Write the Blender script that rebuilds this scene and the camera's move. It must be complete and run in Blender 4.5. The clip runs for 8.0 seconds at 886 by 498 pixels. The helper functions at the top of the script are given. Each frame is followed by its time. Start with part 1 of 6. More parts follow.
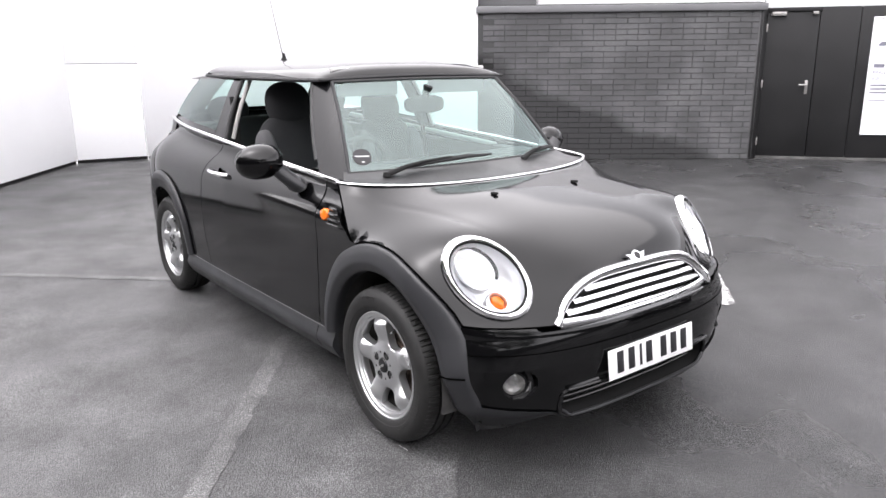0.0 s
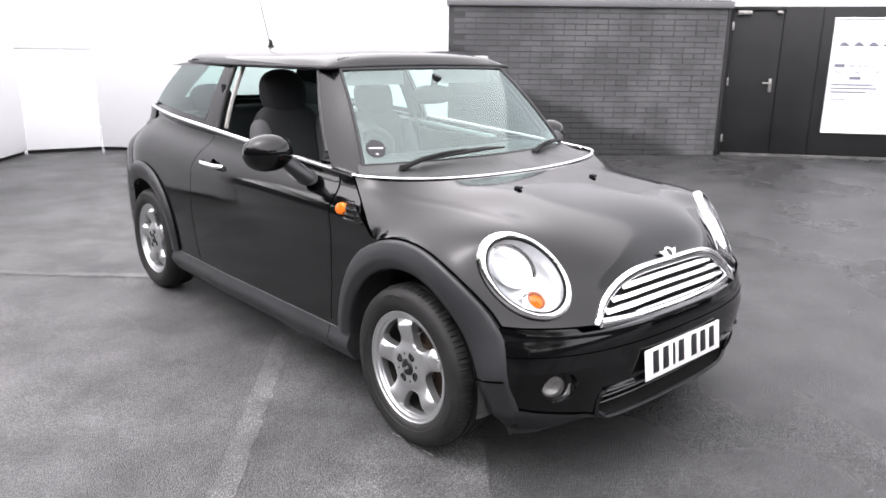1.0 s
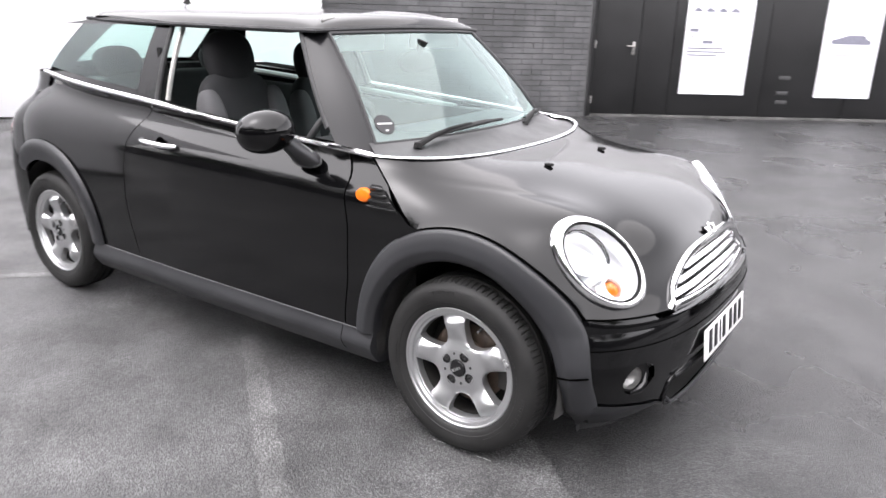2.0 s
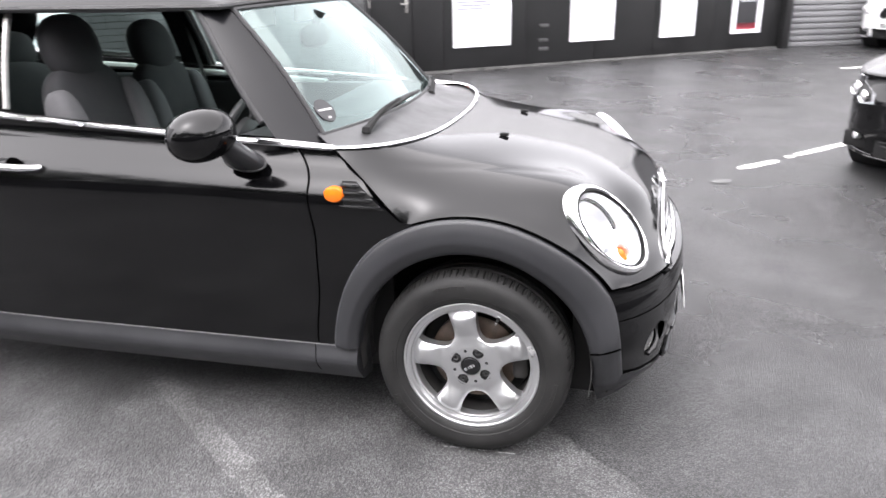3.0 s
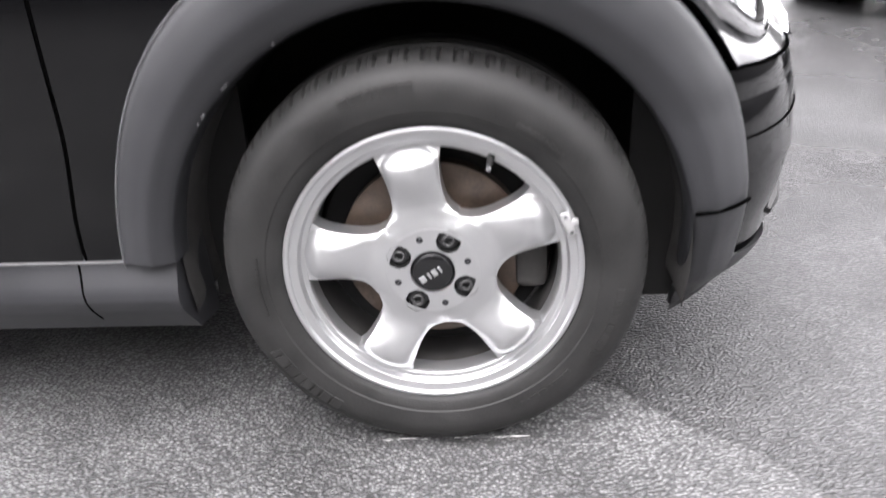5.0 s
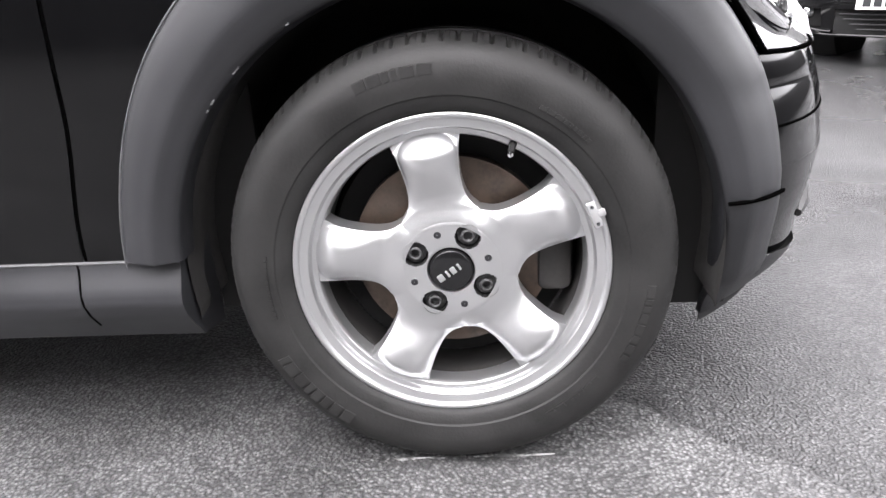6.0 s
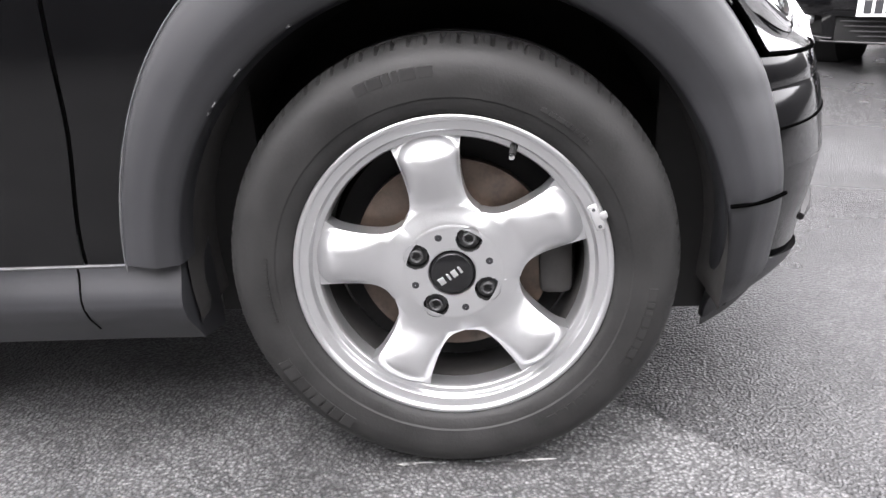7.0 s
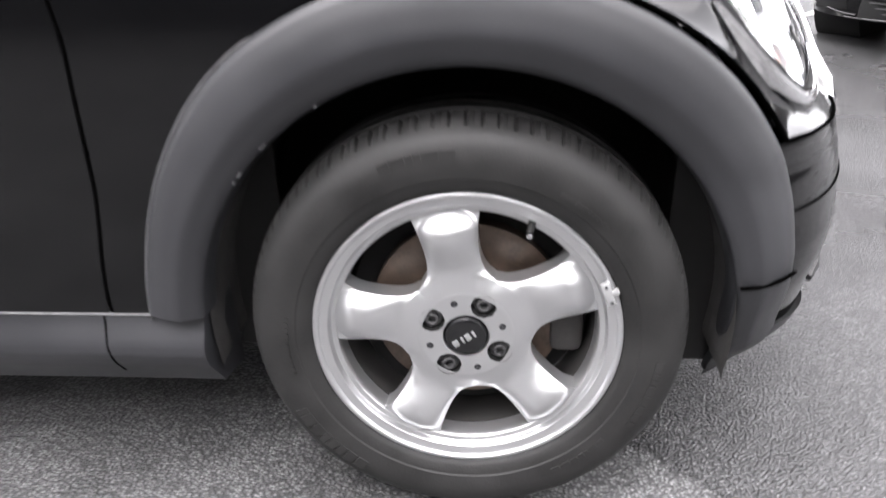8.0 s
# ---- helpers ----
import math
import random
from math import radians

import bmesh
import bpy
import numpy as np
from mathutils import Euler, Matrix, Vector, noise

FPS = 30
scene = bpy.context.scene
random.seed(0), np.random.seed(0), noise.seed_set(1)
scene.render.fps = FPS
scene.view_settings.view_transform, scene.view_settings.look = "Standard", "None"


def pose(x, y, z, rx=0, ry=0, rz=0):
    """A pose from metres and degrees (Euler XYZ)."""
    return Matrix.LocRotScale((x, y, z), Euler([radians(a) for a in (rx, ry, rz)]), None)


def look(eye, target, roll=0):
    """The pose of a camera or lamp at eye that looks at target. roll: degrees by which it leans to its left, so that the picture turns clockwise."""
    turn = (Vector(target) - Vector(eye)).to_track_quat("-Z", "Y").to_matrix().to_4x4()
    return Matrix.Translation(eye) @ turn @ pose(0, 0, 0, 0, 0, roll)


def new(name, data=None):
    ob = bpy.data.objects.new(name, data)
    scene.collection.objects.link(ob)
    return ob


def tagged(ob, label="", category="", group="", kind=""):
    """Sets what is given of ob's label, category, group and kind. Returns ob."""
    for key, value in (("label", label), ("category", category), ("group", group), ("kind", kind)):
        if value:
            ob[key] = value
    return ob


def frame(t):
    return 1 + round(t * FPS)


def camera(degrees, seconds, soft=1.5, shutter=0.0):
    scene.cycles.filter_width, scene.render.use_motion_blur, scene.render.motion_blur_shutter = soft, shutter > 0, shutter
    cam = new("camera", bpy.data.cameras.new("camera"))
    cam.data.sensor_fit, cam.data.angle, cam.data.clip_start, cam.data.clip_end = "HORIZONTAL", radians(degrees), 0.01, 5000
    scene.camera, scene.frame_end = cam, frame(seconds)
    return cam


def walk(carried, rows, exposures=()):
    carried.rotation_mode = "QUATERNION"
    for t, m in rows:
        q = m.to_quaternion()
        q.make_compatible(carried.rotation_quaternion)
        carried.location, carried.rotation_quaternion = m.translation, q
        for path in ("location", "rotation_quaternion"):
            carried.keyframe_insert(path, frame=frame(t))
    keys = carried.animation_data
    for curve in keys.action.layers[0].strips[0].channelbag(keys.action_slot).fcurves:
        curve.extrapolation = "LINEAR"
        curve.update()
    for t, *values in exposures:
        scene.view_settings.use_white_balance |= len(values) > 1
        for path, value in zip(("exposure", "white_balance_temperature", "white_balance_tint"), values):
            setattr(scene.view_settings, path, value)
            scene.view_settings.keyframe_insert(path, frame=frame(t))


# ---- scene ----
cam = camera(62.0, 8.0, shutter=0.4)
PATH = [
    (0, (2.146, -2.108, 1.390), (0.604, -0.939, 0.888), -0.5),
    (0.5, (2.108, -2.118, 1.379), (0.566, -0.948, 0.875), 0.7),
    (1, (1.879, -2.254, 1.368), (0.428, -0.978, 0.851), 0.6),
    (1.2, (1.766, -2.310, 1.368), (0.375, -0.986, 0.807), 0.9),
    (2.3, (0.933, -2.629, 1.381), (0.013, -0.968, 0.752), 1.1),
    (2.5, (0.791, -2.669, 1.397), (0.003, -0.951, 0.742), 0.6),
    (2.7, (0.647, -2.670, 1.376), (-0.015, -0.907, 0.706), 0.3),
    (3, (0.422, -2.632, 1.377), (-0.061, -0.821, 0.680), -1.2),
    (3.5, (0.196, -2.468, 1.344), (0.008, -0.643, 0.548), -2.1),
    (4, (0.063, -2.175, 1.311), (0.063, -0.401, 0.388), -2.6),
    (4.5, (0.078, -1.793, 1.134), (0.007, -0.062, 0.135), -2.1),
    (4.8, (0.079, -1.657, 0.907), (-0.036, 0.085, -0.073), -2.5),
    (5, (0.074, -1.645, 0.764), (-0.045, 0.146, -0.119), -2.5),
    (5.2, (0.069, -1.636, 0.659), (-0.059, 0.201, -0.114), -2.7),
    (6.3, (0.045, -1.638, 0.657), (-0.076, 0.230, -0.049), -2.8),
    (6.5, (0.049, -1.639, 0.655), (-0.078, 0.231, -0.043), -2.8),
    (7, (0.048, -1.636, 0.651), (-0.077, 0.236, -0.042), -2.8),
    (7.5, (0.049, -1.592, 0.641), (-0.078, 0.275, -0.064), -3.0),
    (7.8, (0.046, -1.569, 0.720), (-0.085, 0.262, -0.086), -2.6),
    (8, (0.034, -1.595, 0.816), (-0.102, 0.208, -0.039), -0.9),
]
EXPOSE = [(0, 2.31), (1, 2.36), (2.5, 2.68), (3.5, 2.87), (4.5, 3.16), (5.2, 3.24), (6.5, 3.19), (7.5, 3.16), (8, 3.05)]
WHITE = (6480, 15.5)
walk(cam, [(t, look(eye, target, roll)) for t, eye, target, roll in PATH], [(t, stops, *WHITE) for t, stops in EXPOSE])

# ---- world and sun: a flat, bright overcast sky ----
SUN_ELEV, SUN_ROT = 62.0, 200.0
world = bpy.data.worlds.new("overcast_sky")
scene.world = world
world.use_nodes = True
wn, wl = world.node_tree.nodes, world.node_tree.links
sky = wn.new("ShaderNodeTexSky")
sky.sky_type, sky.sun_disc = "NISHITA", False
sky.sun_elevation, sky.sun_rotation = radians(SUN_ELEV), radians(SUN_ROT)
sky.air_density, sky.dust_density, sky.ozone_density = 1.0, 1.6, 1.0
grey_sky = wn.new("ShaderNodeHueSaturation")
grey_sky.inputs["Saturation"].default_value = 0.06
wl.new(sky.outputs["Color"], grey_sky.inputs["Color"])
wl.new(grey_sky.outputs["Color"], wn["Background"].inputs["Color"])
wn["Background"].inputs["Strength"].default_value = 0.15

sun = new("sun", bpy.data.lights.new("sun", "SUN"))
sun.data.energy, sun.data.angle, sun.data.color = 0.9, radians(160), (1.0, 0.98, 0.95)
sun.matrix_world = look((12 * math.sin(radians(SUN_ROT)), 12 * math.cos(radians(SUN_ROT)), 12 * math.tan(radians(SUN_ELEV))), (0, 0, 0))


# ---- mesh tools ----
def part(name, bm, material, parent=None, label="", sharp=32.0, flat=False):
    """One bmesh as one mesh object under a thing or a part."""
    bmesh.ops.recalc_face_normals(bm, faces=bm.faces[:]) if not flat else None
    me = bpy.data.meshes.new(name)
    lim = radians(sharp)
    for f in bm.faces:
        f.smooth = not flat
    for e in bm.edges:
        if len(e.link_faces) == 2 and e.calc_face_angle(0.0) > lim:
            e.smooth = False
    bm.to_mesh(me)
    bm.free()
    me.materials.append(material)
    ob = new(name, me)
    if parent is not None:
        ob.parent = parent
    if label:
        ob["label"] = label
    return ob


def thing(name, label, category, group="", at=(0, 0, 0), turn=0.0):
    ob = new(name)
    ob.empty_display_size = 0.1
    ob.location = at
    ob.rotation_euler = (0, 0, radians(turn))
    return tagged(ob, label, category, group)


def grid(fn, nu, nv, bm=None, keep=None, mirror=False):
    """Quads over fn(u, v) -> point, u and v from 0 to 1; keep(point) drops faces; mirror copies across y = 0."""
    bm = bm or bmesh.new()
    for sign in ((1, -1) if mirror else (1,)):
        rows = []
        for j in range(nv + 1):
            row = []
            for i in range(nu + 1):
                p = fn(i / nu, j / nv)
                row.append(bm.verts.new((p[0], p[1] * sign, p[2])))
            rows.append(row)
        for j in range(nv):
            for i in range(nu):
                q = [rows[j][i], rows[j][i + 1], rows[j + 1][i + 1], rows[j + 1][i]]
                if keep:
                    c = sum((v.co for v in q), Vector()) / 4
                    if not keep(c):
                        continue
                bm.faces.new(q)
    bmesh.ops.remove_doubles(bm, verts=bm.verts[:], dist=1e-5)
    loose = [v for v in bm.verts if not v.link_faces]
    bmesh.ops.delete(bm, geom=loose, context="VERTS")
    return bm


def thick(bm, depth, inward=None):
    """Gives a sheet a thickness against its normals."""
    bmesh.ops.recalc_face_normals(bm, faces=bm.faces[:])
    bmesh.ops.solidify(bm, geom=bm.faces[:], thickness=depth)
    return bm


def box(sx, sy, sz, at=(0, 0, 0), bevel=0.0, m=None, bm=None, seg=2):
    bm2 = bmesh.new()
    bmesh.ops.create_cube(bm2, size=1.0)
    bmesh.ops.scale(bm2, vec=(sx, sy, sz), verts=bm2.verts[:])
    if bevel:
        bmesh.ops.bevel(bm2, geom=bm2.edges[:], offset=bevel, segments=seg, profile=0.5, affect="EDGES")
    bmesh.ops.translate(bm2, vec=at, verts=bm2.verts[:])
    if m is not None:
        bmesh.ops.transform(bm2, matrix=m, verts=bm2.verts[:])
    return joined(bm, bm2)


def joined(bm, bm2):
    if bm is None:
        return bm2
    me = bpy.data.meshes.new("tmp")
    bm2.to_mesh(me)
    bm2.free()
    bm.from_mesh(me)
    bpy.data.meshes.remove(me)
    return bm


def lathe(profile, seg, axis="y", bm=None, closed=False, m=None):
    """Turns (radius, height) pairs round an axis."""
    bm2 = bmesh.new()
    rings = []
    for r, h in profile:
        ring = []
        for k in range(seg):
            a = 2 * math.pi * k / seg
            c, s = r * math.cos(a), r * math.sin(a)
            p = {"y": (c, h, s), "z": (c, s, h), "x": (h, c, s)}[axis]
            ring.append(bm2.verts.new(p))
        rings.append(ring)
    pairs = list(zip(rings, rings[1:])) + ([(rings[-1], rings[0])] if closed else [])
    for a, b in pairs:
        for k in range(seg):
            bm2.faces.new((a[k], a[(k + 1) % seg], b[(k + 1) % seg], b[k]))
    bmesh.ops.remove_doubles(bm2, verts=bm2.verts[:], dist=1e-6)
    if m is not None:
        bmesh.ops.transform(bm2, matrix=m, verts=bm2.verts[:])
    return joined(bm, bm2)


def tube(points, radius, seg=8, bm=None, closed=False, flat=1.0, up=(0, 0, 1)):
    """A round (or flattened) bar along points; radius is a number or a list."""
    bm2 = bmesh.new()
    pts = [Vector(p) for p in points]
    n = len(pts)
    rings = []
    for i, p in enumerate(pts):
        a = pts[(i - 1) % n] if (closed or i) else p
        b = pts[(i + 1) % n] if (closed or i < n - 1) else p
        d = (b - a).normalized()
        u = Vector(up)
        s = d.cross(u)
        if s.length < 1e-4:
            s = d.cross(Vector((1, 0, 0)))
        s.normalize()
        w = s.cross(d)
        r = radius[i] if isinstance(radius, (list, tuple)) else radius
        rings.append([bm2.verts.new(p + s * (r * math.cos(2 * math.pi * k / seg)) + w * (r * flat * math.sin(2 * math.pi * k / seg))) for k in range(seg)])
    for i in range(n if closed else n - 1):
        a, b = rings[i], rings[(i + 1) % n]
        for k in range(seg):
            bm2.faces.new((a[k], a[(k + 1) % seg], b[(k + 1) % seg], b[k]))
    if not closed:
        bm2.faces.new(rings[0])
        bm2.faces.new(rings[-1])
    return joined(bm, bm2)


def prism(outline, depth, m=None, bm=None, bevel=0.0):
    """A flat outline in its own x, y pushed along z by depth."""
    bm2 = bmesh.new()
    f = bm2.faces.new([bm2.verts.new((x, y, 0)) for x, y in outline])
    r = bmesh.ops.extrude_face_region(bm2, geom=[f])
    bmesh.ops.translate(bm2, vec=(0, 0, depth), verts=[g for g in r["geom"] if isinstance(g, bmesh.types.BMVert)])
    if bevel:
        bmesh.ops.bevel(bm2, geom=bm2.edges[:], offset=bevel, segments=2, profile=0.5, affect="EDGES")
    if m is not None:
        bmesh.ops.transform(bm2, matrix=m, verts=bm2.verts[:])
    return joined(bm, bm2)


def lerp(a, b, t):
    return a + (b - a) * t


def smooth(a, b, x):
    t = min(1.0, max(0.0, (x - a) / (b - a)))
    return t * t * (3 - 2 * t)


def frame_at(origin, normal, up=(0, 0, 1)):
    """A matrix whose z axis is the normal and whose y axis points up."""
    n = Vector(normal).normalized()
    x = Vector(up).cross(n).normalized()
    y = n.cross(x)
    return Matrix(((x.x, y.x, n.x, origin[0]), (x.y, y.y, n.y, origin[1]), (x.z, y.z, n.z, origin[2]), (0, 0, 0, 1)))


# ---- materials ----
def shader(name):
    m = bpy.data.materials.new(name)
    m.use_nodes = True
    nt = m.node_tree
    return m, nt.nodes, nt.links, nt.nodes["Principled BSDF"]


def grains(n, l, scale, detail=4.0, coord="Object", rough=0.55):
    tc = n.new("ShaderNodeTexCoord")
    t = n.new("ShaderNodeTexNoise")
    t.inputs["Scale"].default_value, t.inputs["Detail"].default_value, t.inputs["Roughness"].default_value = scale, detail, rough
    l.new(tc.outputs[coord], t.inputs["Vector"])
    return t.outputs["Fac"]


def spread(n, l, fac, lo, hi, a=0.3, b=0.7):
    r = n.new("ShaderNodeMapRange")
    r.inputs["From Min"].default_value, r.inputs["From Max"].default_value = a, b
    r.inputs["To Min"].default_value, r.inputs["To Max"].default_value = lo, hi
    l.new(fac, r.inputs["Value"])
    return r.outputs["Result"]


def blend(n, l, fac, c1, c2):
    m = n.new("ShaderNodeMix")
    m.data_type = "RGBA"
    for sock, v in ((m.inputs[6], c1), (m.inputs[7], c2)):
        if isinstance(v, (tuple, list)):
            sock.default_value = (*v[:3], 1)
        else:
            l.new(v, sock)
    if isinstance(fac, (int, float)):
        m.inputs[0].default_value = fac
    else:
        l.new(fac, m.inputs[0])
    return m.outputs[2]


def relief(n, l, bsdf, height, strength, distance):
    b = n.new("ShaderNodeBump")
    b.inputs["Strength"].default_value, b.inputs["Distance"].default_value = strength, distance
    l.new(height, b.inputs["Height"])
    l.new(b.outputs["Normal"], bsdf.inputs["Normal"])
    return b


def simple(name, color, rough, metal=0.0, var=0.12, scale=9.0, bump=0.0, fine=180.0, rvar=0.08, coat=0.0, spec=0.5):
    """Base colour with broad stains and fine grain, both in metres."""
    m, n, l, p = shader(name)
    big, small = grains(n, l, scale), grains(n, l, fine, 3.0)
    dark, light = [c * (1 - var) for c in color], [min(1, c * (1 + var)) for c in color]
    c = blend(n, l, spread(n, l, big, 0, 1), dark, light)
    c = blend(n, l, spread(n, l, small, 0, 0.5), c, [min(1, k * (1 + var * 0.7)) for k in color])
    l.new(c, p.inputs["Base Color"])
    l.new(spread(n, l, big, max(0.02, rough - rvar), min(1, rough + rvar)), p.inputs["Roughness"])
    p.inputs["Metallic"].default_value = metal
    p.inputs["Specular IOR Level"].default_value = spec
    p.inputs["Coat Weight"].default_value = coat
    p.inputs["Coat Roughness"].default_value = 0.03
    if bump:
        relief(n, l, p, small, bump, 0.001)
    return m


def clear(name, tint, base_gloss=0.06, gloss=(1, 1, 1)):
    """A thin pane: tinted see-through, with a gloss that grows towards grazing on both faces."""
    m, n, l, p = shader(name)
    n.remove(p)
    tr, gl, mix, lw = n.new("ShaderNodeBsdfTransparent"), n.new("ShaderNodeBsdfGlossy"), n.new("ShaderNodeMixShader"), n.new("ShaderNodeLayerWeight")
    power, scale = n.new("ShaderNodeMath"), n.new("ShaderNodeMath")
    power.operation, scale.operation = "POWER", "MULTIPLY_ADD"
    tr.inputs["Color"].default_value = (*tint, 1)
    gl.inputs["Color"].default_value = (*gloss, 1)
    gl.inputs["Roughness"].default_value = 0.0
    power.inputs[1].default_value = 5.0
    scale.inputs[1].default_value, scale.inputs[2].default_value = 1 - base_gloss, base_gloss
    lw.inputs["Blend"].default_value = 0.5
    l.new(lw.outputs["Facing"], power.inputs[0])
    l.new(power.outputs["Value"], scale.inputs[0])
    l.new(scale.outputs["Value"], mix.inputs["Fac"])
    l.new(tr.outputs["BSDF"], mix.inputs[1])
    l.new(gl.outputs["BSDF"], mix.inputs[2])
    l.new(mix.outputs["Shader"], n["Material Output"].inputs["Surface"])
    return m


def asphalt_material(name, base, stone, wet_scale, wet_lo, wet_hi, bump, size=175.0):
    """Rolled stone chips of uneven tone in dark binder, pit shade painted in, with broad stains and damp."""
    m, n, l, p = shader(name)
    tc = n.new("ShaderNodeTexCoord")
    vo = n.new("ShaderNodeTexVoronoi")
    vo.inputs["Scale"].default_value = size
    l.new(tc.outputs["Object"], vo.inputs["Vector"])
    big, mid, fine = grains(n, l, 0.9, 5.0), grains(n, l, 3.6, 7.0, rough=0.68), grains(n, l, 260.0, 3.0)
    cell = n.new("ShaderNodeSeparateColor")
    l.new(vo.outputs["Color"], cell.inputs["Color"])
    c = blend(n, l, spread(n, l, cell.outputs[0], 0, 1, 0.25, 1.0), [k * 0.66 for k in base], stone)
    # colour darkens between chips, for the binder and the shade in the pits
    c = blend(n, l, spread(n, l, vo.outputs["Distance"], 0.0, 0.85, 0.32, 0.62), c, [k * 0.22 for k in base])
    patchy = n.new("ShaderNodeMath")
    patchy.operation = "MULTIPLY"
    l.new(spread(n, l, mid, 0.60, 1.32), patchy.inputs[0])
    l.new(spread(n, l, big, 0.68, 1.28), patchy.inputs[1])
    vm = n.new("ShaderNodeVectorMath")
    vm.operation = "SCALE"
    l.new(c, vm.inputs[0])
    l.new(patchy.outputs["Value"], vm.inputs["Scale"])
    c = vm.outputs["Vector"]
    l.new(c, p.inputs["Base Color"])
    wet = grains(n, l, wet_scale, 4.0)
    l.new(spread(n, l, wet, wet_lo, wet_hi, 0.38, 0.62), p.inputs["Roughness"])
    lift = n.new("ShaderNodeMath")
    lift.operation = "MULTIPLY_ADD"
    l.new(vo.outputs["Distance"], lift.inputs[0])
    lift.inputs[1].default_value = -1.5
    l.new(cell.outputs[1], lift.inputs[2])
    add = n.new("ShaderNodeMath")
    add.operation = "MULTIPLY_ADD"
    l.new(fine, add.inputs[0])
    add.inputs[1].default_value = 0.5
    l.new(lift.outputs["Value"], add.inputs[2])
    relief(n, l, p, add.outputs["Value"], bump, 0.003)
    return m


def flaked_material(name, paint, under):
    """Road paint worn through to the asphalt in flakes and pits."""
    m, n, l, p = shader(name)
    flakes = spread(n, l, grains(n, l, 26.0, 6.0, rough=0.75), 0, 1, 0.44, 0.54)
    l.new(blend(n, l, flakes, under, blend(n, l, grains(n, l, 140.0), paint, [k * 0.75 for k in paint])), p.inputs["Base Color"])
    p.inputs["Roughness"].default_value = 0.6
    relief(n, l, p, flakes, 0.4, 0.002)
    return m


def paint_material(name, color, flake=0.004, rough=0.07):
    """Clear-coated car paint with faint orange peel and dust."""
    m, n, l, p = shader(name)
    dust = grains(n, l, 2.4, 6.0)
    c = blend(n, l, spread(n, l, dust, 0, 1, 0.45, 0.8), color, [k + flake for k in color])
    l.new(c, p.inputs["Base Color"])
    l.new(spread(n, l, dust, rough, rough + 0.05, 0.4, 0.75), p.inputs["Roughness"])
    p.inputs["Specular IOR Level"].default_value = 0.37
    relief(n, l, p, grains(n, l, 420.0, 2.0), 0.012, 0.0006)
    return m


M_paint = paint_material("black_paint", (0.0017, 0.0017, 0.002), 0.002)
M_trim = simple("textured_plastic", (0.021, 0.0214, 0.0236), 0.42, 0, 0.2, 7.0, 0.12, 900.0, 0.08, 0, 0.46)
M_gloss_black = simple("gloss_black_plastic", (0.006, 0.006, 0.0065), 0.16, 0, 0.1, 12.0)
M_black = simple("matt_black", (0.014, 0.014, 0.014), 0.8, 0, 0.2, 8.0, 0, 180.0, 0.08, 0, 0.2)
# near-black without gloss: paints the shade in panel joints and the handle recess
M_gap_shade = simple("open_joint", (0.001, 0.001, 0.001), 1.0, 0, 0.1, 8.0, 0, 180.0, 0.0, 0, 0.0)
M_liner = simple("dusty_arch_liner", (0.04, 0.039, 0.038), 0.9, 0, 0.4, 25.0, 0.4, 90.0, 0.05, 0, 0.2)
M_dirty = simple("brake_dust_metal", (0.05, 0.048, 0.046), 0.6, 0.5, 0.3, 12.0)
M_rubber_seal = simple("rubber_seal", (0.015, 0.015, 0.016), 0.6, 0, 0.1, 15.0)
M_chrome = simple("chrome", (0.86, 0.86, 0.87), 0.07, 1.0, 0.03, 14.0, 0, 300.0, 0.03)
M_alloy = simple("silver_alloy", (0.57, 0.574, 0.58), 0.33, 0.9, 0.03, 9.0, 0.0, 900.0, 0.03)
M_pillar = simple("gloss_black_pillar", (0.007, 0.007, 0.008), 0.2, 0, 0.1, 5.0, 0, 180.0, 0.05, 0, 0.2)
M_zinc = simple("zinc_weight", (0.3, 0.3, 0.3), 0.5, 0.2, 0.1, 60.0)
M_tyre = simple("tyre_rubber", (0.0150, 0.0148, 0.0146), 0.6, 0, 0.45, 26.0, 0.35, 260.0, 0.1, 0, 0.3)
M_bolt = simple("dark_bolt_steel", (0.04, 0.04, 0.041), 0.5, 0.2, 0.2, 60.0)
M_disc = simple("rusty_steel", (0.075, 0.054, 0.041), 0.5, 0.3, 0.6, 24.0, 0.2, 200.0, 0.1)
M_steel = simple("dull_steel", (0.33, 0.32, 0.31), 0.45, 0.8, 0.25, 40.0)
M_cloth = simple("dark_cloth", (0.016, 0.016, 0.018), 0.9, 0, 0.2, 12.0, 0.08, 300.0)
M_cloth_grey = simple("grey_cloth", (0.075, 0.074, 0.078), 0.9, 0, 0.15, 12.0, 0.08, 300.0)
M_dash = simple("dash_plastic", (0.02, 0.02, 0.021), 0.6, 0, 0.15, 12.0, 0.2, 500.0)
M_pale_trim = simple("pale_trim", (0.45, 0.45, 0.44), 0.6, 0, 0.08, 10.0)
M_amber = simple("amber_lens", (0.72, 0.15, 0.008), 0.12, 0, 0.15, 40.0, 0.1, 260.0, 0.03)
M_white_plate = simple("reflective_white", (0.8, 0.8, 0.8), 0.4, 0, 0.04, 20.0)
M_ink = simple("black_ink", (0.012, 0.012, 0.014), 0.45, 0, 0.1, 30.0)
M_glass = clear("windscreen_glass", (0.72, 0.86, 0.83), 0.13, (0.86, 1.0, 0.98))
M_glass_dark = clear("tinted_side_glass", (0.66, 0.82, 0.78), 0.09, (0.9, 1.0, 0.99))
M_lens = clear("lamp_lens", (0.97, 0.98, 0.99), 0.05)
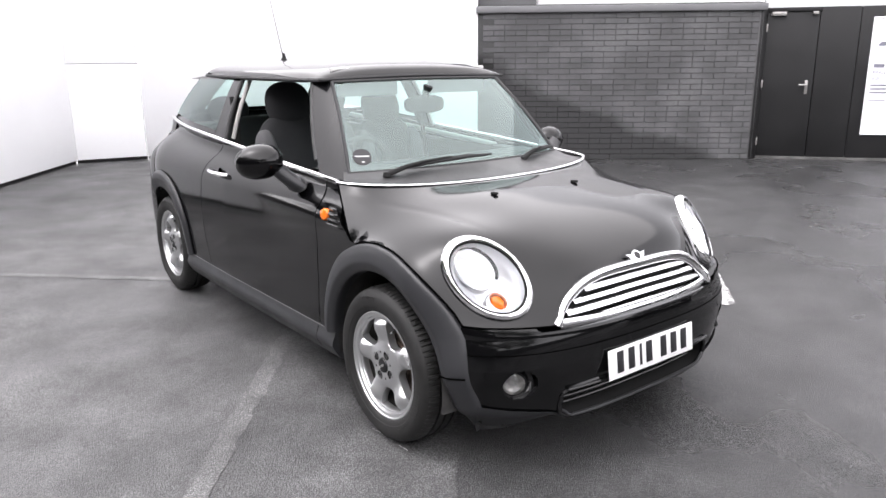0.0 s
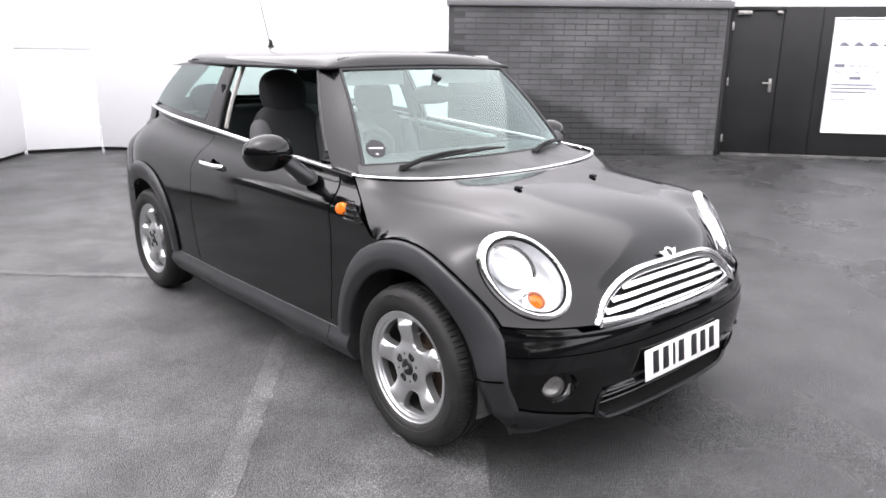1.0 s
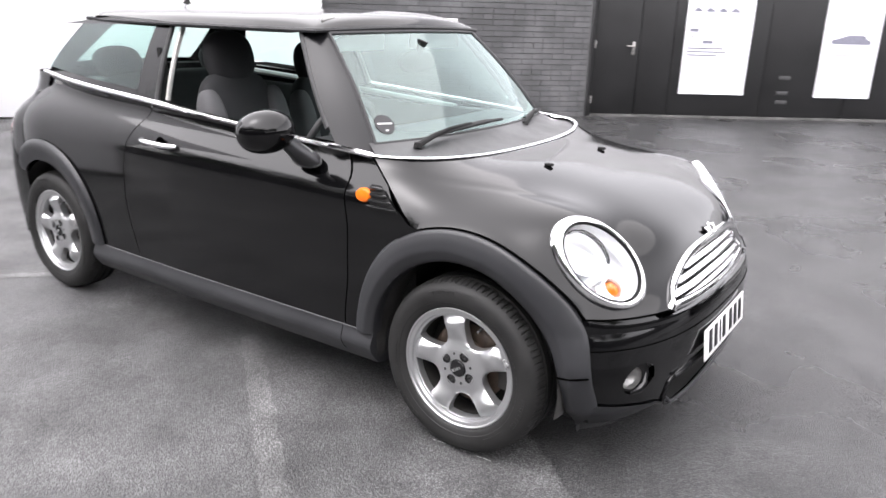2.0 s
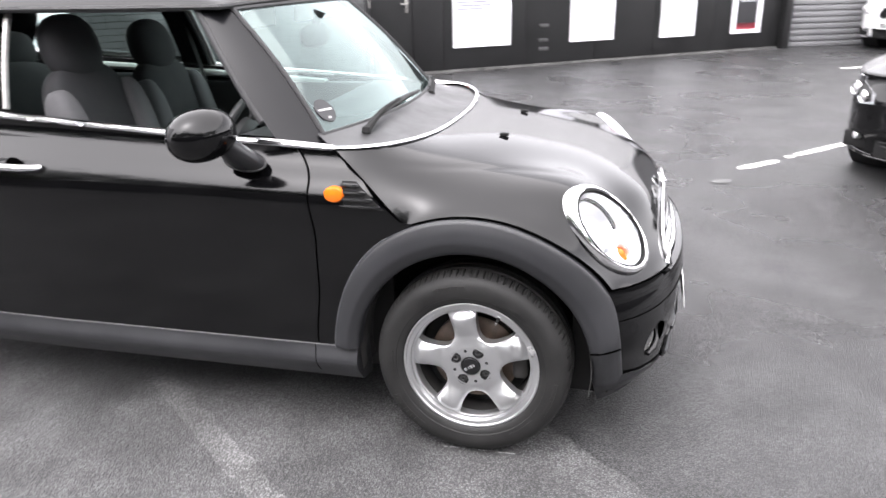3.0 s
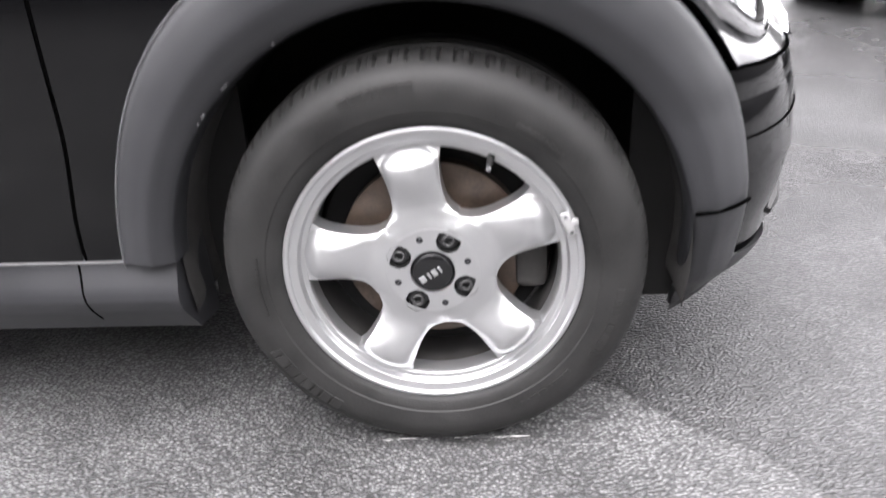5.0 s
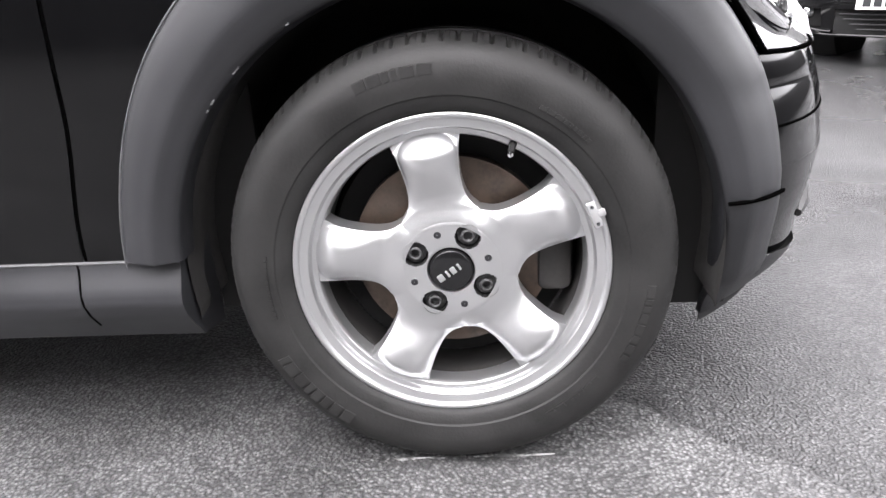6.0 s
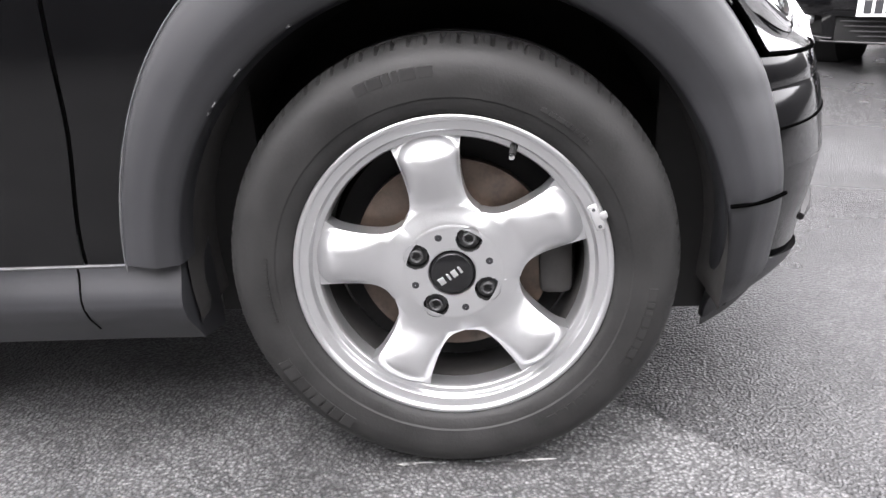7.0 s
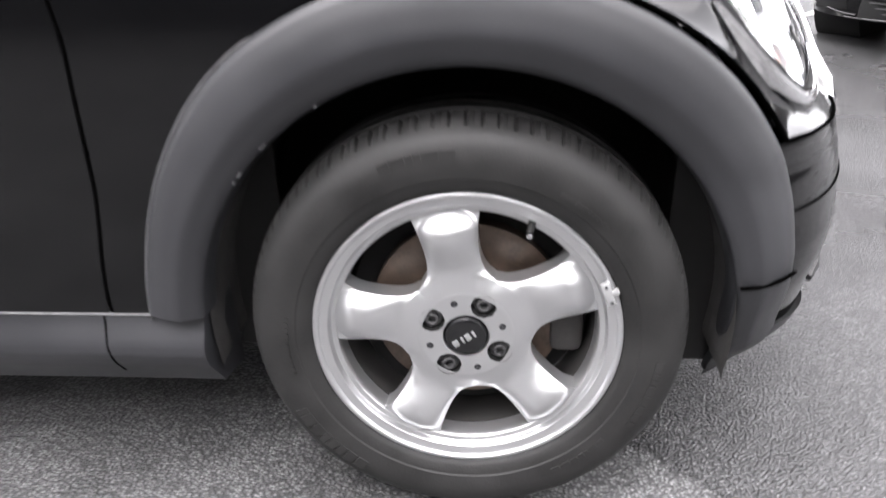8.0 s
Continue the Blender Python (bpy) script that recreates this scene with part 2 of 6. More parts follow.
M_reflector = simple("lamp_reflector", (0.9, 0.9, 0.91), 0.32, 0.85, 0.02, 30.0, 0, 300.0, 0.03)
M_asphalt = asphalt_material("old_asphalt", (0.122, 0.122, 0.123), (0.158, 0.158, 0.159), 1.1, 0.36, 0.62, 0.6)
M_asphalt_new = asphalt_material("dark_asphalt", (0.051, 0.051, 0.0523), (0.098, 0.098, 0.0995), 0.8, 0.22, 0.42, 0.65, 185.0)
# flaked paint of the bay lines, also used for wet glints painted by the tyre
M_worn_line_glint = flaked_material("flaking_road_paint", (0.55, 0.55, 0.54), (0.09, 0.09, 0.09))
M_line = simple("worn_road_paint", (0.62, 0.62, 0.6), 0.6, 0, 0.25, 14.0, 0.3, 120.0)
M_line_old = asphalt_material("faded_road_paint", (0.185, 0.185, 0.184), (0.25, 0.25, 0.249), 2.0, 0.35, 0.6, 0.6, 150.0)
M_board = simple("white_board", (0.82, 0.82, 0.83), 0.5, 0, 0.03, 1.2, 0.05, 60.0)


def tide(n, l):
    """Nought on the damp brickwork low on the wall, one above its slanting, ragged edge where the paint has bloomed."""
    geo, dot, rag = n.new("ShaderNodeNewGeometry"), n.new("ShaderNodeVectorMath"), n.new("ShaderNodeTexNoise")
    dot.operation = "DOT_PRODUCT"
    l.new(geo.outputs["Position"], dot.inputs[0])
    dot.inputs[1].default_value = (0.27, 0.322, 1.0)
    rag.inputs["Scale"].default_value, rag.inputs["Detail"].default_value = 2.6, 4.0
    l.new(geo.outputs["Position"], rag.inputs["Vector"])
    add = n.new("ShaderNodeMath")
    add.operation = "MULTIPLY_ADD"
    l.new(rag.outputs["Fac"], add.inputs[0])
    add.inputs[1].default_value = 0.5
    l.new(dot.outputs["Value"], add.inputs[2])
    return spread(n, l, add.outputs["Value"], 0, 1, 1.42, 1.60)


def mortar_material(name, damp, dry):
    m, n, l, p = shader(name)
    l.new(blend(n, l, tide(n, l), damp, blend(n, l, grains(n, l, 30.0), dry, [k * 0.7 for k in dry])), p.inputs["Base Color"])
    p.inputs["Roughness"].default_value = 0.85
    relief(n, l, p, grains(n, l, 120.0), 0.5, 0.002)
    return m


def brick_material(name, low, high):
    """Painted bricks, each of its own tone, with damp stains and grit."""
    m, n, l, p = shader(name)
    oi, geo = n.new("ShaderNodeObjectInfo"), n.new("ShaderNodeNewGeometry")
    stain, grit = n.new("ShaderNodeTexNoise"), n.new("ShaderNodeTexNoise")
    for t, sc in ((stain, 1.6), (grit, 60.0)):
        t.inputs["Scale"].default_value, t.inputs["Detail"].default_value = sc, 5.0
        l.new(geo.outputs["Position"], t.inputs["Vector"])
    c = blend(n, l, spread(n, l, oi.outputs["Random"], 0, 1, 0.0, 1.0), low, high)
    c = blend(n, l, spread(n, l, stain.outputs["Fac"], 0, 0.75, 0.42, 0.68), c, [k * 1.7 for k in high])
    c = blend(n, l, spread(n, l, grit.outputs["Fac"], 0, 0.5), c, low)
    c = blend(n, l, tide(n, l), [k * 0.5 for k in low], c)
    l.new(c, p.inputs["Base Color"])
    p.inputs["Roughness"].default_value = 0.7
    relief(n, l, p, grit.outputs["Fac"], 0.5, 0.002)
    return m


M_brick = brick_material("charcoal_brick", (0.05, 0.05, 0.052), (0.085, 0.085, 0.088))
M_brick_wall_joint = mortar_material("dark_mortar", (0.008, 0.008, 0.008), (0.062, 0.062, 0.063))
M_black_wall = simple("black_painted_cladding", (0.010, 0.010, 0.0105), 0.5, 0, 0.3, 2.5, 0.15, 60.0, 0.08, 0, 0.3)
M_grey_clad = simple("grey_cladding", (0.13, 0.13, 0.135), 0.55, 0, 0.15, 2.0, 0.1, 80.0)
M_pale_clad = simple("pale_cladding", (0.72, 0.72, 0.73), 0.5, 0, 0.08, 1.5)
M_poster = simple("poster_paper", (0.8, 0.8, 0.84), 0.35, 0, 0.03, 4.0)
M_poster_ink = simple("poster_grey_ink", (0.16, 0.16, 0.2), 0.4, 0, 0.2, 30.0)
M_poster_red = simple("poster_red_ink", (0.28, 0.035, 0.05), 0.4, 0, 0.2, 30.0)
M_leaf = simple("dark_foliage", (0.035, 0.05, 0.025), 0.6, 0, 0.4, 1.5)
M_bark = simple("bark", (0.06, 0.05, 0.04), 0.9, 0, 0.3, 6.0, 0.5, 60.0)
M_vent = simple("scuffed_vent_plate", (0.035, 0.035, 0.036), 0.5, 0, 0.5, 20.0)
M_plinth = simple("dirty_concrete_plinth", (0.07, 0.069, 0.067), 0.85, 0, 0.8, 5.0, 0.4, 60.0)
# dark tone of the added, unseen walls, set for the door's reflections
M_unseen_wall = simple("dark_rendered_wall", (0.03, 0.03, 0.031), 0.8, 0, 0.2, 1.0, 0.2, 40.0)
M_white_paint = paint_material("white_paint", (0.72, 0.72, 0.72), 0.02)

M_cowl = simple("cowl_plastic", (0.02, 0.02, 0.021), 0.4, 0, 0.15, 9.0, 0.1, 500.0)
# pale grey for chipped plastic and for highlights painted along trim edges
M_scuff_glint = simple("scuffed_plastic", (0.085, 0.085, 0.088), 0.6, 0, 0.5, 40.0)

# ---- the yard ----
BRICK_C, BRICK_A = Vector((-3.10, 6.93, 0.06)), 50.0      # corner where brick meets the black wall; heading of the brick wall
BLACK_A = 38.0
BOARD_END = Vector((-5.39, 4.20, 0))


def along(o, deg, s, out=0.0, z=0.0):
    """A point s metres along a wall line and out metres towards the yard."""
    a = radians(deg)
    return Vector((o.x + s * math.cos(a) + out * math.sin(a), o.y + s * math.sin(a) - out * math.cos(a), o.z + z))


def wall_m(o, deg, s=0.0, out=0.0, z=0.0):
    """Local x along the wall, y out to the yard, z up."""
    p = along(o, deg, s, out, z)
    a = radians(deg)
    return Matrix(((math.cos(a), math.sin(a), 0, p.x), (math.sin(a), -math.cos(a), 0, p.y), (0, 0, 1, p.z), (0, 0, 0, 1)))


# ground: one sheet to the horizon, rising a little across the yard, with a darker lay of asphalt along a straight joint
def ground_z(y):
    return 0.07 * smooth(0.9, 2.6, y)


STEPS = [0.9 + 1.7 * k / 12 for k in range(13)]
bm = bmesh.new()
rows = [[bm.verts.new((x, y, ground_z(y))) for x in (-400, -60, -12, 0, 12, 60, 400)] for y in [-400, -60, -10, *STEPS, 10, 60, 400]]
for p, q in zip(rows, rows[1:]):
    for k in range(6):
        bm.faces.new((p[k], p[k + 1], q[k + 1], q[k]))
tagged(part("ground", bm, M_asphalt), "old grey asphalt of a wet car park yard", "ground", kind="structure")
J0, JD = Vector((0.27, -0.59, 0)), Vector((0.745, -0.667, 0)).normalized()
JN = Vector((-JD.y, JD.x, 0))
bm = bmesh.new()
edge, skirt = [], []
for k in range(561):
    s = lerp(14, -14, k / 560)
    w = 0.010 * noise.noise(Vector((s * 9, 1, 0))) + 0.012 * noise.noise(Vector((s * 3, 1, 0))) + 0.02 * noise.noise(Vector((s * 0.7, 5, 0)))
    edge.append(J0 + JD * s + JN * w)
    skirt.append(J0 + JD * s + JN * (w - 0.03 - 0.02 * noise.noise(Vector((s * 14, 9, 0)))))
far = [J0 + JD * -14 + JN * 60, J0 + JD * 60 + JN * 60, J0 + JD * 60]
vs = [bm.verts.new((p.x, p.y, 0.004)) for p in edge + far]
bm.faces.new(vs)
bmesh.ops.triangulate(bm, faces=bm.faces[:])
low = [bm.verts.new((p.x, p.y, 0.0003)) for p in skirt]
for k in range(560):
    bm.faces.new((vs[k], vs[k + 1], low[k + 1], low[k]))
for y in STEPS:
    bmesh.ops.bisect_plane(bm, geom=bm.verts[:] + bm.edges[:] + bm.faces[:], plane_co=(0, y, 0), plane_no=(0, 1, 0))
for v in bm.verts:
    v.co.z += ground_z(v.co.y)
tagged(part("asphalt_patch", bm, M_asphalt_new), "smoother dark asphalt laid against the older surface", "road", kind="structure")


def road_mark(name, a, b, width, mat, label, z=0.006, ragged=0.012, seed=1):
    """A painted strip with worn, uneven edges."""
    a, b = Vector((*a, 0)), Vector((*b, 0))
    d = (b - a)
    n = max(6, int(d.length / 0.03))
    side = Vector((-d.y, d.x, 0)).normalized() * (width / 2)
    bm = bmesh.new()
    rows = []
    for k in range(n + 1):
        c = a + d * (k / n)
        w1 = 1 + ragged / width * noise.noise(Vector((k * 0.37, seed, 0))) * 2
        w2 = 1 + ragged / width * noise.noise(Vector((k * 0.41, seed + 7, 0))) * 2
        pinch = min(1, (k + 0.8) / 2, (n - k + 0.8) / 2)
        up = Vector((0, 0, z + ground_z(c.y)))
        rows.append((bm.verts.new(c + side * w1 * pinch + up), bm.verts.new(c - side * w2 * pinch + up)))
    for p, q in zip(rows, rows[1:]):
        bm.faces.new((p[0], q[0], q[1], p[1]))
    return tagged(part(name, bm, mat), label, "road marking", "bay markings", "structure")


road_mark("bay_line", (1.13, 2.70), (1.43, 2.99), 0.075, M_line, "worn white painted bay line on wet asphalt", 0.008, seed=2)
road_mark("bay_line", (1.50, 3.10), (1.56, 3.17), 0.06, M_line, "worn white painted bay line on wet asphalt", 0.008, seed=3)
road_mark("bay_line", (1.575, 3.19), (3.1, 4.83), 0.07, M_line, "worn white painted bay line on wet asphalt", 0.008, seed=4)
road_mark("bay_line", (3.06, 8.64), (5.1, 9.80), 0.08, M_line, "worn white painted bay line on wet asphalt", 0.008, seed=5)
road_mark("bay_line", (-0.52, 2.05), (-0.04, 1.53), 0.14, M_worn_line_glint, "worn white painted bay line on wet asphalt", 0.008, seed=6)
road_mark("bay_line", (-2.10, 3.86), (-1.84, 3.66), 0.11, M_worn_line_glint, "worn white painted bay line on wet asphalt", 0.008, seed=7)
road_mark("faded_line", (-1.22, -0.575), (0.12, -1.60), 0.085, M_line_old, "old faded line scuffed into the asphalt", 0.003, 0.02, seed=8)
road_mark("faded_line", (-4.4, -2.56), (-2.0, -0.10), 0.07, M_line_old, "old faded line scuffed into the asphalt", 0.003, 0.02, seed=9)
road_mark("faded_line", (0.93, 2.32), (1.05, 2.40), 0.08, M_line_old, "old faded line scuffed into the asphalt", 0.008, 0.02, seed=10)
# two pale strips paint bright wet glints on the ground by the tyre
road_mark("chalk_mark", (-0.094, -0.762), (-0.021, -0.760), 0.006, M_worn_line_glint, "thin pale strip painting a wet glint beside the tyre", 0.003, 0.006, seed=11)
road_mark("chalk_mark", (0.020, -0.758), (0.136, -0.753), 0.005, M_worn_line_glint, "thin pale strip painting a wet glint beside the tyre", 0.003, 0.006, seed=12)

# white boarded enclosure: panels butted side by side, with a dark gap under them
H_BOARD = 4.2


def board_wall(name, a, b, joints, cross=()):
    a, b = Vector((*a, 0)), Vector((*b, 0))
    d = b - a
    deg = math.degrees(math.atan2(d.y, d.x))
    root = tagged(new(name), "white painted boarded wall with thin upright joints", "wall", kind="structure")
    cuts = [0.0, *joints, d.length]
    for s0, s1 in zip(cuts, cuts[1:]):
        zs = [0.045, H_BOARD]
        for c0, z in cross:
            if abs(c0 - s0) < 0.01:
                zs = [0.045, z, H_BOARD]
        for z0, z1 in zip(zs, zs[1:]):
            m = wall_m(a, deg, s0)
            bm = box(s1 - s0 - 0.008, 0.03, z1 - z0 - 0.008, ((s1 - s0) / 2, 0, (z0 + z1) / 2), 0.003, m)
            part("panel", bm, M_board, root)
    bm = box(d.length, 0.05, H_BOARD, (d.length / 2, -0.045, H_BOARD / 2), 0, wall_m(a, deg))
    part("backing", bm, M_black, root)
    return root


board_wall("wall_board_main", (-8.95, 0.96), BOARD_END[:2], [])
board_wall("wall_board_corner", (-9.12, 0.05), (-8.96, 0.95), [], [(0.0, 1.35)])
board_wall("wall_board_side", (-5.02, -2.83), (-9.11, 0.04), [])

# charcoal brick wall with a coping, pale cladding above it
brick_len = 3.56
wall_brick = tagged(new("wall_brick"), "charcoal painted brick wall with a flat coping", "wall", kind="structure")
BH, BL, JT = 0.0605, 0.272, 0.008
H_BRICK = 27 * (BH + JT) + 0.02
m0 = wall_m(BRICK_C, BRICK_A)
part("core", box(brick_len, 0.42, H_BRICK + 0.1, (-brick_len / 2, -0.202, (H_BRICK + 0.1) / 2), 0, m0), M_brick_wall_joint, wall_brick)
part("coping", box(brick_len + 0.06, 0.34, 0.085, (-brick_len / 2, -0.11, H_BRICK + 0.0425), 0.012, m0), M_grey_clad, wall_brick)
part("upper_cladding", box(2.8, 0.2, 1.6, (-1.4, -0.2, H_BRICK + 0.085 + 0.8), 0.004, m0), M_pale_clad, wall_brick)
part("upper_cladding", box(0.75, 0.2, 1.6, (-3.19, -0.21, H_BRICK + 0.085 + 0.8), 0.004, m0), M_grey_clad, wall_brick)
part("corner_bead", box(0.05, 0.03, H_BRICK, (-0.025, 0.004, H_BRICK / 2), 0.004, m0), M_brick, wall_brick)

# black clad wall with a door and framed posters
black_len = 7.36
H_BLACK = 1.90
BLACK_C = Vector((-3.12, 7.0, 0.06))
m1 = wall_m(BLACK_C, BLACK_A)
wall_black = tagged(new("wall_black"), "black painted panelled wall below pale cladding", "wall", kind="structure")
cuts = [0.0, 0.03, 0.64, 1.10, 2.4, 3.6, 4.7, 5.9, black_len]
for s0, s1 in zip(cuts, cuts[1:]):
    if s0 == 0.03:
        continue
    part("panel", box(s1 - s0 - 0.006, 0.06, H_BLACK - 0.05, ((s0 + s1) / 2, -0.03, (H_BLACK + 0.05) / 2), 0.004, m1), M_black_wall, wall_black)
part("backing", box(black_len, 0.1, H_BLACK, (black_len / 2, -0.13, H_BLACK / 2), 0, m1), M_black, wall_black)
part("plinth", box(black_len, 0.05, 0.05, (black_len / 2, -0.02, 0.025), 0.006, m1), M_plinth, wall_black)
part("upper_cladding", box(black_len, 0.2, 1.6, (black_len / 2, -0.13, H_BLACK + 0.80), 0.004, m1), M_pale_clad, wall_black)
part("end_post", box(0.14, 0.22, H_BLACK, (black_len + 0.075, 0.0, H_BLACK / 2), 0.006, m1), M_black_wall, wall_black)

part("corner_post", box(0.16, 0.2, H_BLACK, (-3.17, 6.99, 0.06 + H_BLACK / 2), 0.006), M_black_wall, wall_black)

door = tagged(new("door_1"), "black painted flush steel door with a silver lever handle", "door", kind="structure")
part("leaf", box(0.60, 0.045, 1.84, (0.335, -0.025, 0.935), 0.004, m1), M_black_wall, door)
part("door_frame", box(0.03, 0.07, 1.86, (0.012, -0.02, 0.93), 0.004, m1), M_black_wall, door)
part("head", box(0.64, 0.07, 0.05, (0.335, -0.02, 1.875), 0.004, m1), M_black_wall, door)
part("backplate", box(0.035, 0.012, 0.17, (0.56, 0.004, 0.93), 0.004, m1), M_steel, door)
part("lever", tube([m1 @ Vector(p) for p in ((0.56, 0.0, 0.96), (0.56, 0.05, 0.96), (0.54, 0.06, 0.96), (0.46, 0.06, 0.96))], 0.01), M_steel, door)
part("door_closer", box(0.17, 0.05, 0.05, (0.16, 0.02, 1.825), 0.008, m1), M_steel, door)
part("bracket", box(0.06, 0.04, 0.035, (0.58, 0.02, 1.83), 0.006, m1), M_steel, door)
for z in (0.24, 0.97, 1.66):
    part("hinge", box(0.022, 0.02, 0.10, (0.035, 0.008, z), 0.004, m1), M_steel, door)


def poster(s0, s1, z0, z1, kind, label):
    th = thing("poster", label, "poster", "posters on the black wall")
    w, h = s1 - s0, z1 - z0
    m = wall_m(BLACK_C, BLACK_A, s0, 0, z0)
    part("sheet", box(w - 0.03, 0.006, h - 0.03, (w / 2, 0.004, h / 2), 0, m), M_poster, th)
    bm = box(w, 0.02, 0.02, (w / 2, 0.008, 0.01), 0.003, m)
    for a in (box(w, 0.02, 0.02, (w / 2, 0.008, h - 0.01), 0.003, m), box(0.02, 0.02, h - 0.04, (0.01, 0.008, h / 2), 0.003, m), box(0.02, 0.02, h - 0.04, (w - 0.01, 0.008, h / 2), 0.003, m)):
        joined(bm, a)
    part("poster_frame", bm, M_poster, th)
    ink = lambda name, x0, x1, za, zb, mat: part(name, box(x1 - x0, 0.002, zb - za, ((x0 + x1) / 2, 0.0085, (za + zb) / 2), 0, m), mat, th)
    if kind == "service":
        for k in range(4):
            cx = 0.14 + k * 0.17
            bm = prism([(cx - 0.055, 0), (cx + 0.06, 0), (cx + 0.06, 0.022), (cx + 0.035, 0.028), (cx + 0.02, 0.05), (cx - 0.025, 0.05), (cx - 0.04, 0.028), (cx - 0.055, 0.022)], 0.002, m @ Matrix.Translation((0, 0.0095, 1.08)) @ Matrix.Rotation(radians(90), 4, "X"))
            part("car_picture", bm, M_poster_ink, th)
        for txt, z, size in (("VALUE SERVICE", 0.82, 0.062), ("PRICES START FROM", 0.745, 0.062), ("JUST", 0.67, 0.062)):
            word(txt, 0.06 if z < 0.82 else 0.20, z, size, m, th)
        ink("text_bar", 0.06, 0.18, 0.822, 0.865, M_poster_ink)
        ink("text_bar", 0.25, 0.39, 0.672, 0.712, M_poster_ink)
        for k, wd in enumerate((0.5, 0.54, 0.42)):
            ink("text_bar", 0.05, 0.05 + wd, 0.60 - k * 0.045, 0.618 - k * 0.045, M_poster_ink)
        ink("text_bar", 0.05, 0.24, 0.42, 0.43, M_poster_ink)
        ink("text_bar", w - 0.22, w - 0.04, h - 0.10, h - 0.085, M_poster_ink)
    else:
        mat = M_poster_red if kind == "red" else M_poster_ink
        if kind in ("red", "grey"):
            z = 0.72
            bm = prism([(0.12, 0), (w - 0.12, 0), (w - 0.11, 0.05), (w - 0.17, 0.07), (w - 0.21, 0.12), (w * 0.45, 0.12), (0.2, 0.07), (0.12, 0.055)], 0.002, m @ Matrix.Translation((0, 0.0095, z)) @ Matrix.Rotation(radians(90), 4, "X"))
            part("car_picture", bm, mat, th)
            for k in range(3):
                ink("text_bar", 0.1 + 0.03 * k, w - 0.1 - 0.03 * k, 0.62 - k * 0.05, 0.63 - k * 0.05, M_poster_ink)
        else:
            ink("picture", 0.1, w - 0.1, 0.1, 0.95, M_ink)
            ink("picture", 0.1, w - 0.1, 0.06, 0.16, M_poster_red)
            for k in range(4):
                ink("text_bar", 0.16, w - 0.16, 0.5 + k * 0.11, 0.525 + k * 0.11, M_poster)
    return th


def word(txt, x, z, size, m, parent):
    """Words in the built-in font, each letter a piece of its own."""
    cu = bpy.data.curves.new("wording", "FONT")
    cu.body, cu.size, cu.extrude = txt, size * 0.95, 0.0008
    tmp = bpy.data.objects.new("wording", cu)
    scene.collection.objects.link(tmp)
    me = bpy.data.meshes.new_from_object(tmp)
    bpy.data.objects.remove(tmp)
    me.transform(m @ Matrix.Translation((x, 0.0095, z)) @ Matrix.Rotation(radians(90), 4, "X"))
    bm = bmesh.new()
    bm.from_mesh(me)
    bpy.data.meshes.remove(me)
    left = set(bm.verts)
    while left:
        todo, got = [left.pop()], []
        while todo:
            v = todo.pop()
            got.append(v)
            for e in v.link_edges:
                o = e.other_vert(v)
                if o in left:
                    left.discard(o)
                    todo.append(o)
        at = {v: k for k, v in enumerate(got)}
        faces = {f for v in got for f in v.link_faces}
        one = bpy.data.meshes.new("letter")
        one.from_pydata([v.co[:] for v in got], [], [[at[v] for v in f.verts] for f in faces])
        one.materials.append(M_poster_ink)
        new("letter", one).parent = parent
    bm.free()


poster(1.24, 2.15, 0.345, 1.77, "service", "white printed service price poster in a slim frame")
poster(3.155, 3.94, 0.335, 1.77, "grey", "white poster with a small pale car picture")
poster(4.82, 5.51, 0.315, 1.77, "red", "white poster with a small red car picture")
poster(6.27, 6.91, 0.305, 1.77, "dark", "white bordered poster with a dark printed panel")
for s, z in ((2.71, 0.59), (2.70, 0.385), (2.71, 0.26)):
    th = thing("wall_vent", "small scuffed vent plate on the black wall", "vent")
    part("plate", box(0.16, 0.01, 0.05, (0, 0.005, 0), 0.002, wall_m(BLACK_C, BLACK_A, s, 0, z)), M_vent, th)

# ribbed grey shutter wall beyond; the yard's other sides get added, unseen plain walls
SH_C = along(BLACK_C, BLACK_A, black_len + 0.15, -0.02)
SH_A = 24.0
wall_shutter = tagged(new("wall_shutter"), "grey ribbed metal shutter wall", "wall", kind="structure")
m2 = wall_m(SH_C, SH_A)
part("core", box(16, 0.1, 2.3, (8, -0.09, 1.15), 0, m2), M_grey_clad, wall_shutter)
for k in range(23):
    part("rib", box(16, 0.03, 0.085, (8, -0.02, 0.06 + k * 0.1), 0.012, m2), M_grey_clad, wall_shutter)
# unseen, assumed to run on from the next walls; added to brighten bonnet reflections
part("upper_cladding", box(16, 0.2, 1.4, (8, -0.10, 3.01), 0.004, m2), M_pale_clad, wall_shutter)

# unseen dark walls, added to darken the paint's reflections, and trees that show only there
def unseen_wall(name, a, b, h):
    a, b = Vector((*a, 0)), Vector((*b, 0))
    d = b - a
    root = tagged(new(name), "unseen dark wall added to be reflected in the car", "wall", kind="structure")
    m = wall_m(a, math.degrees(math.atan2(d.y, d.x)))
    part("wall", box(d.length, 0.3, h, (d.length / 2, -0.15, h / 2), 0.01, m), M_unseen_wall, root)
    part("coping", box(d.length, 0.4, 0.12, (d.length / 2, -0.15, h + 0.06), 0.01, m), M_grey_clad, root)


unseen_wall("wall_yard_south", (18, -11.5), (-22, -11.5), 3.4)
unseen_wall("wall_yard_east", (17, 16), (17, -11.2), 2.2)


